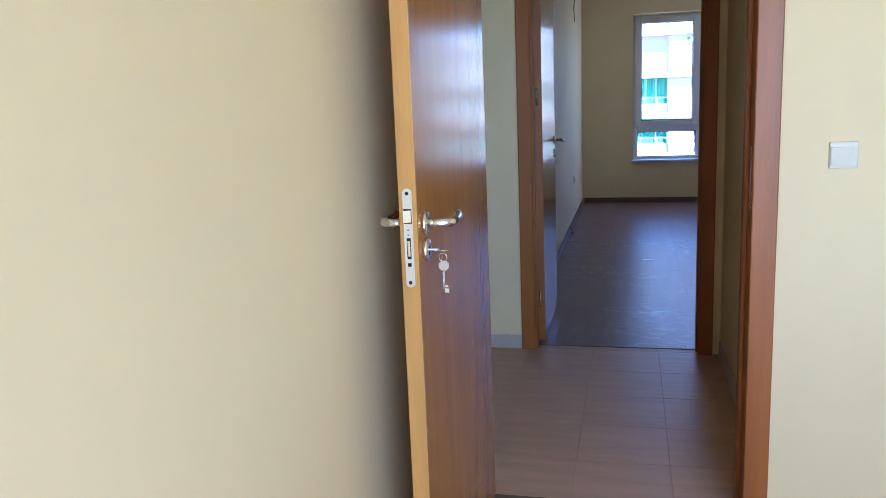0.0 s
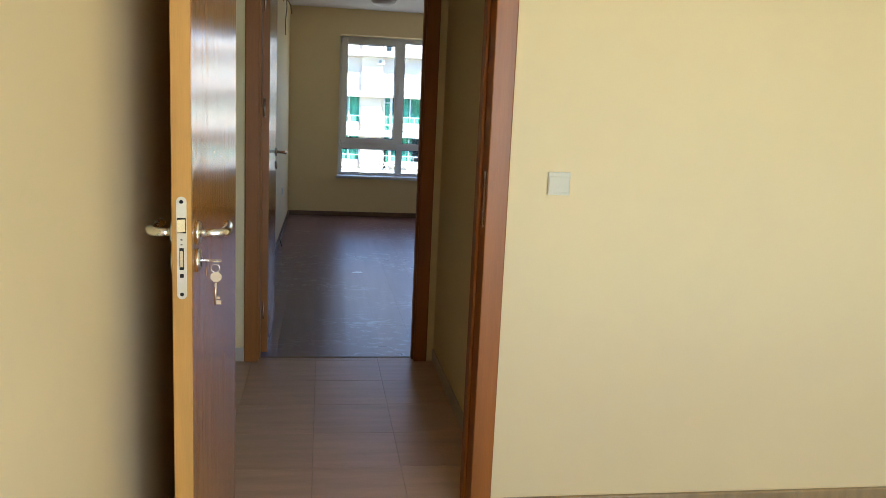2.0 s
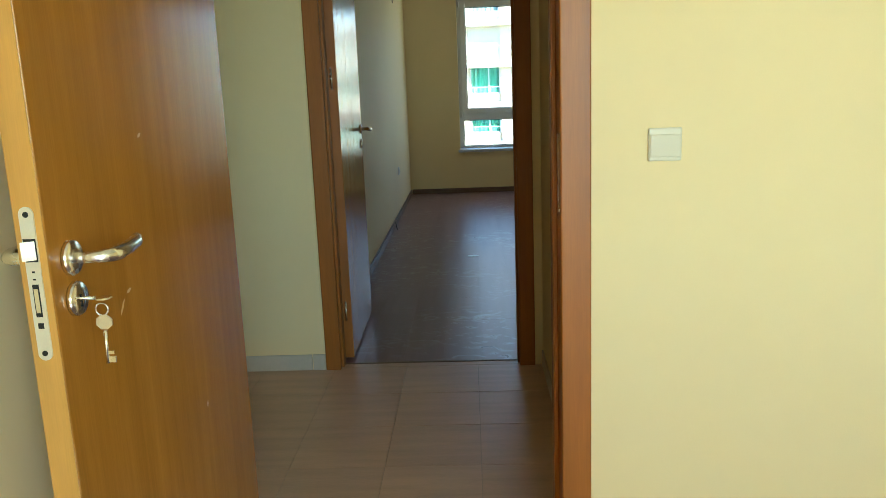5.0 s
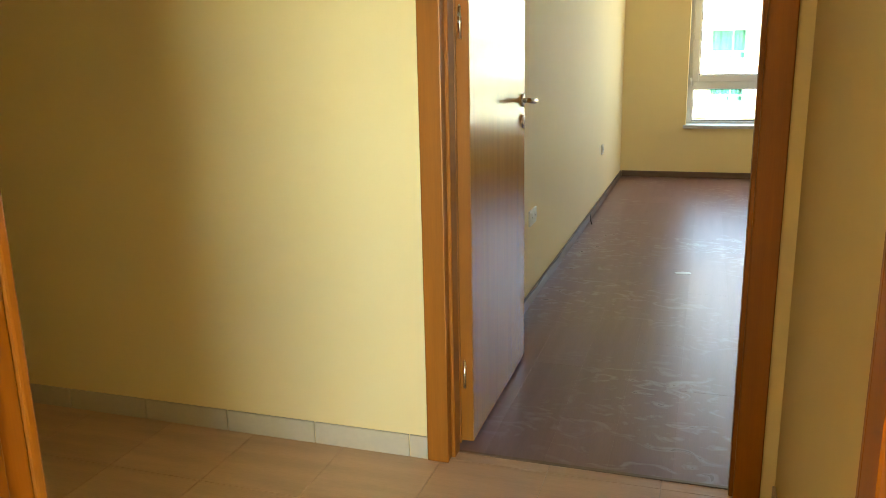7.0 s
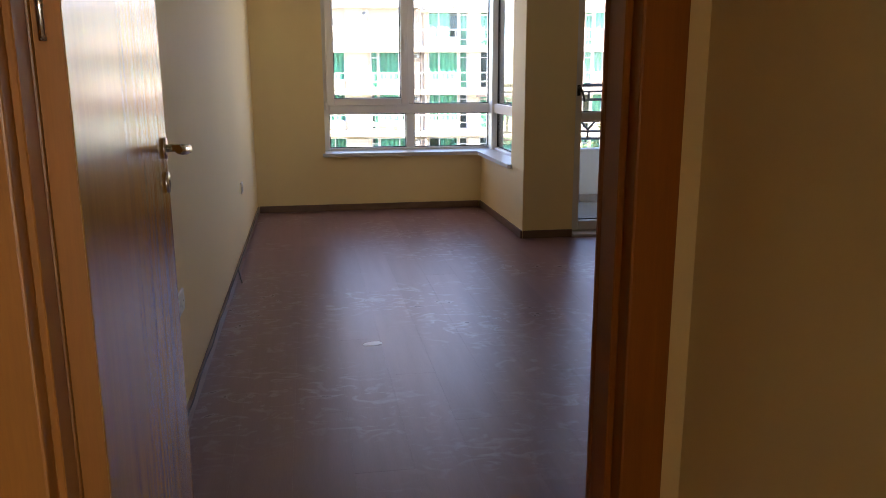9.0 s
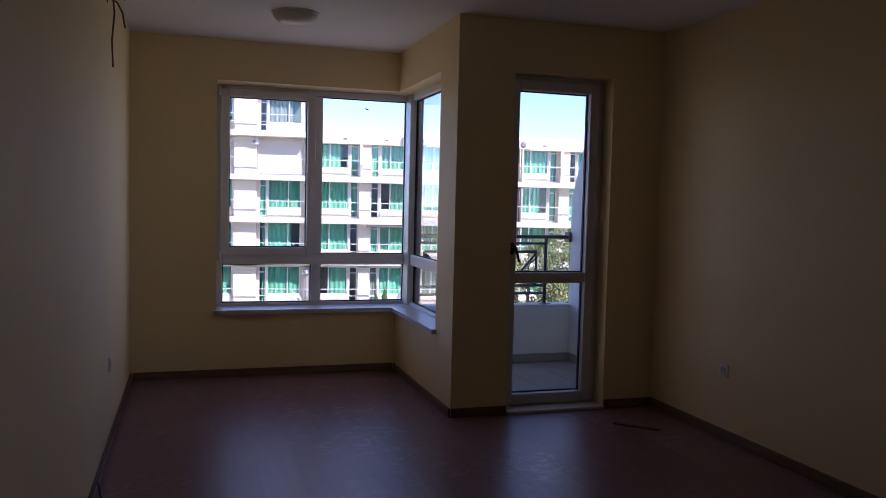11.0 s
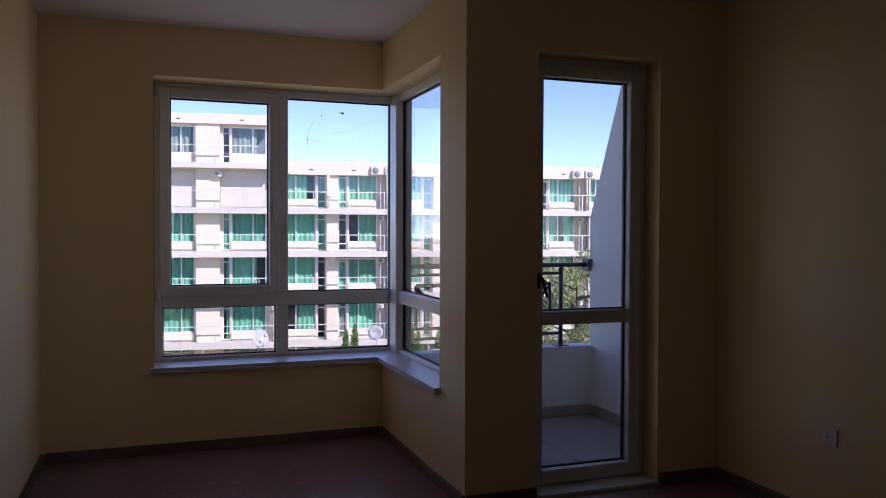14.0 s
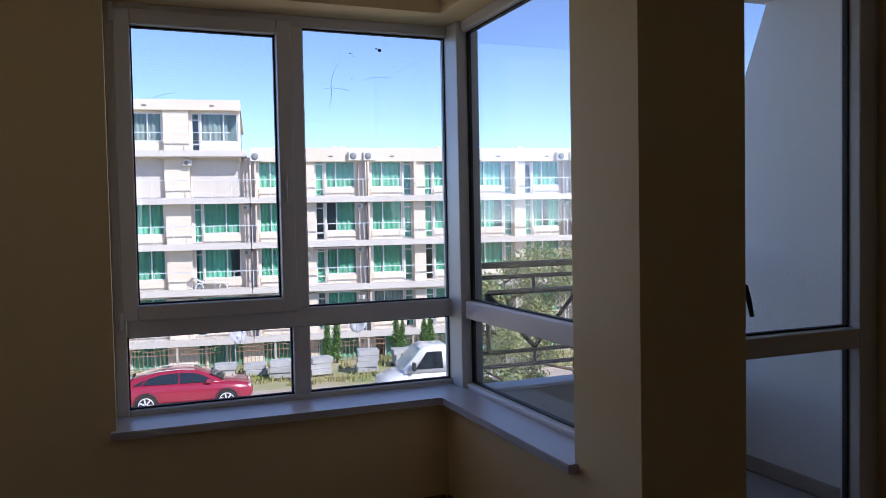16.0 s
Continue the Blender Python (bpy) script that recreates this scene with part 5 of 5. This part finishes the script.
    prism(bm, [(-2.32, 1.17), (-1.99, 1.372), (-2.01, 1.39), (-2.35, 1.19)], -0.62, 0.62, 'y')
    part("rear_window", bm, M_cglass, c)
    bm = bmesh.new()
    box(bm, 2.455, 2.495, -0.5, 0.5, 0.52, 0.76, bevel=0.01)
    part("grille", bm, M_trim, c)
    return c


suv(pose(2.9, 36.9, GZ + 0.03, 0, 0, -7))


def van(at):
    c = thing("van", "white dropside delivery van parked on the dirt road", "van", at)
    bm = bmesh.new()
    loft(bm, [ring_at(x, hw, zb, zt, 0.9) for x, zb, zt, hw in ((0.0, 0.5, 0.85, 0.80), (0.08, 0.38, 1.02, 0.90), (0.35, 0.34, 1.16, 0.96), (0.95, 0.34, 1.34, 0.98), (1.05, 0.34, 1.38, 0.98), (2.75, 0.34, 1.38, 0.98))])
    part("body", bm, M_van, c)
    bm = bmesh.new()
    loft(bm, [[(x, -0.97, 1.30), (x, -hw, zt - 0.12), (x, -hw * 0.88, zt), (x, hw * 0.88, zt), (x, hw, zt - 0.12), (x, 0.97, 1.30)] for x, zt, hw in ((0.90, 1.42, 0.93), (1.20, 1.78, 0.86), (1.62, 2.22, 0.80), (1.80, 2.30, 0.80), (2.70, 2.28, 0.80), (2.75, 2.22, 0.80))])
    part("cab", bm, M_van, c)
    bm = bmesh.new()
    prism(bm, [(0.95, 1.478), (1.60, 2.20), (1.57, 2.23), (0.92, 1.505)], -0.76, 0.76, 'y')
    part("windscreen", bm, M_vglass, c)
    for sy in (-1, 1):
        bm = bmesh.new()
        pts = [(1.32, 1.45, 0.955), (1.82, 2.10, 0.835), (2.42, 2.10, 0.835), (2.45, 1.45, 0.955)]
        one = [bm.verts.new((x, sy * y, z)) for x, z, y in pts]
        two = [bm.verts.new((x, sy * (y + 0.02), z)) for x, z, y in pts]
        bm.faces.new(one)
        bm.faces.new(two)
        for k in range(4):
            bm.faces.new((one[k], one[(k + 1) % 4], two[(k + 1) % 4], two[k]))
        part("side_window", bm, M_cglass, c)
        bm = bmesh.new()
        box(bm, 1.18, 1.32, min(sy * 0.99, sy * 1.22), max(sy * 0.99, sy * 1.22), 1.42, 1.75, bevel=0.04, seg=2)
        part("mirror", bm, M_trim, c)
        bm = bmesh.new()
        box(bm, 0.03, 0.28, min(sy * 0.58, sy * 0.84), max(sy * 0.58, sy * 0.84), 0.82, 1.02, bevel=0.03, seg=2)
        part("headlight", bm, M_headl, c)
        for x in (0.85, 4.55):
            wheel(c, x, sy * 0.86, 0.34, 0.22)
    bm = bmesh.new()
    box(bm, 2.85, 6.0, -1.02, 1.02, 0.85, 0.95)
    part("bed", bm, M_acdark, c)
    bm = bmesh.new()
    box(bm, 2.82, 5.9, -0.4, 0.4, 0.55, 0.8501)
    part("chassis", bm, M_acdark, c)
    for d in ((2.85, 6.0, -1.03, -0.99, 0.951, 1.36), (2.85, 6.0, 0.99, 1.03, 0.951, 1.36), (5.96, 6.0, -0.985, 0.985, 0.951, 1.36), (2.85, 2.89, -0.985, 0.985, 0.951, 2.1)):
        bm = bmesh.new()
        box(bm, *d, bevel=0.008)
        part("dropside", bm, M_van, c)
    bm = bmesh.new()
    box(bm, 0.0, 0.06, -0.6, 0.6, 0.62, 0.80, bevel=0.01)
    part("grille", bm, M_trim, c)
    return c


van(pose(9.9, 33.95, GZ + 0.03, 0, 0, -8))

# ---- floor pieces ----


def piece_mesh(name, w, d, h, material, chamfer=0.002):
    bm = bmesh.new()
    b = [bm.verts.new((x, y, -h)) for x, y in ((0, 0), (w, 0), (w, d), (0, d))]
    m1 = [bm.verts.new((x, y, -chamfer)) for x, y in ((0, 0), (w, 0), (w, d), (0, d))]
    t = [bm.verts.new((x, y, 0)) for x, y in ((chamfer, chamfer), (w - chamfer, chamfer), (w - chamfer, d - chamfer), (chamfer, d - chamfer))]
    for lo, hi in ((b, m1), (m1, t)):
        for k in range(4):
            bm.faces.new((lo[k], lo[(k + 1) % 4], hi[(k + 1) % 4], hi[k]))
    bm.faces.new(t)
    return mesh_of(name, bm, material)


def lay(name, parent, material, x0, x1, y0, y1, w, d, gap, chamfer, stagger, z=0.0, ox=0.0, oy=0.0):
    cache = {}
    i = 0
    x = x0 + ox - (w if ox > 0 else 0)
    while x < x1 - 0.01:
        y = y0 + oy - (d if oy > 0 else 0) - (stagger * ((i * 0.37) % 1.0)) * d
        while y < y1 - 0.01:
            xa, xb, ya, yb = max(x, x0) + gap / 2, min(x + w, x1) - gap / 2, max(y, y0) + gap / 2, min(y + d, y1) - gap / 2
            if xb - xa > 0.002 and yb - ya > 0.002:
                k = (round(xb - xa, 3), round(yb - ya, 3))
                if k not in cache:
                    cache[k] = piece_mesh(name, k[0], k[1], 0.009, material, chamfer)
                ob = new(name, cache[k])
                ob.location = (xa, ya, z)
                ob.parent = parent
            y += d
        x += w
        i += 1


lay("plank", fl, M_floor, 0.0, 3.55, 1.25, 5.82, 0.193, 1.29, 0.0003, 0.0004, 1.0)
lay("plank", fl, M_floor, 0.0, 2.05, 5.82, 7.32, 0.193, 1.29, 0.0003, 0.0004, 1.0)
lay("tile", fc, M_tile, -1.70, 1.045, -0.46, 1.245, 0.333, 0.333, 0.0018, 0.0005, 0.0, ox=0.111, oy=0.32)
lay("tile", bf, M_btile, 2.331, 3.69, 6.10, 7.40, 0.333, 0.333, 0.002, 0.0006, 0.0, z=-0.005)


def tile_skirting(a0, a1, axis, pos, h=0.075):
    bm = bmesh.new()
    box(bm, 0, 0.329, 0, 0.008, 0, h, bevel=0.0015)
    me = mesh_of("tile", bm, M_stile)
    root = thing("baseboard_tiles", "pale beige tile skirting in the corridor", "skirting", pose(0, 0, 0), kind="structure")
    a = a0
    while a < a1 - 0.02:
        ob = new("tile", me)
        n = min(0.329, a1 - a)
        ob.matrix_world = pose(a, pos, 0.0005) if axis == 'x' else pose(pos, a, 0.0005, 0, 0, 90)
        ob.scale = (n / 0.329, 1, 1)
        ob.parent = root
        a += 0.333


tile_skirting(-1.69, 0.033, 'x', 1.171)
tile_skirting(-0.33, 1.16, 'y', 1.044)
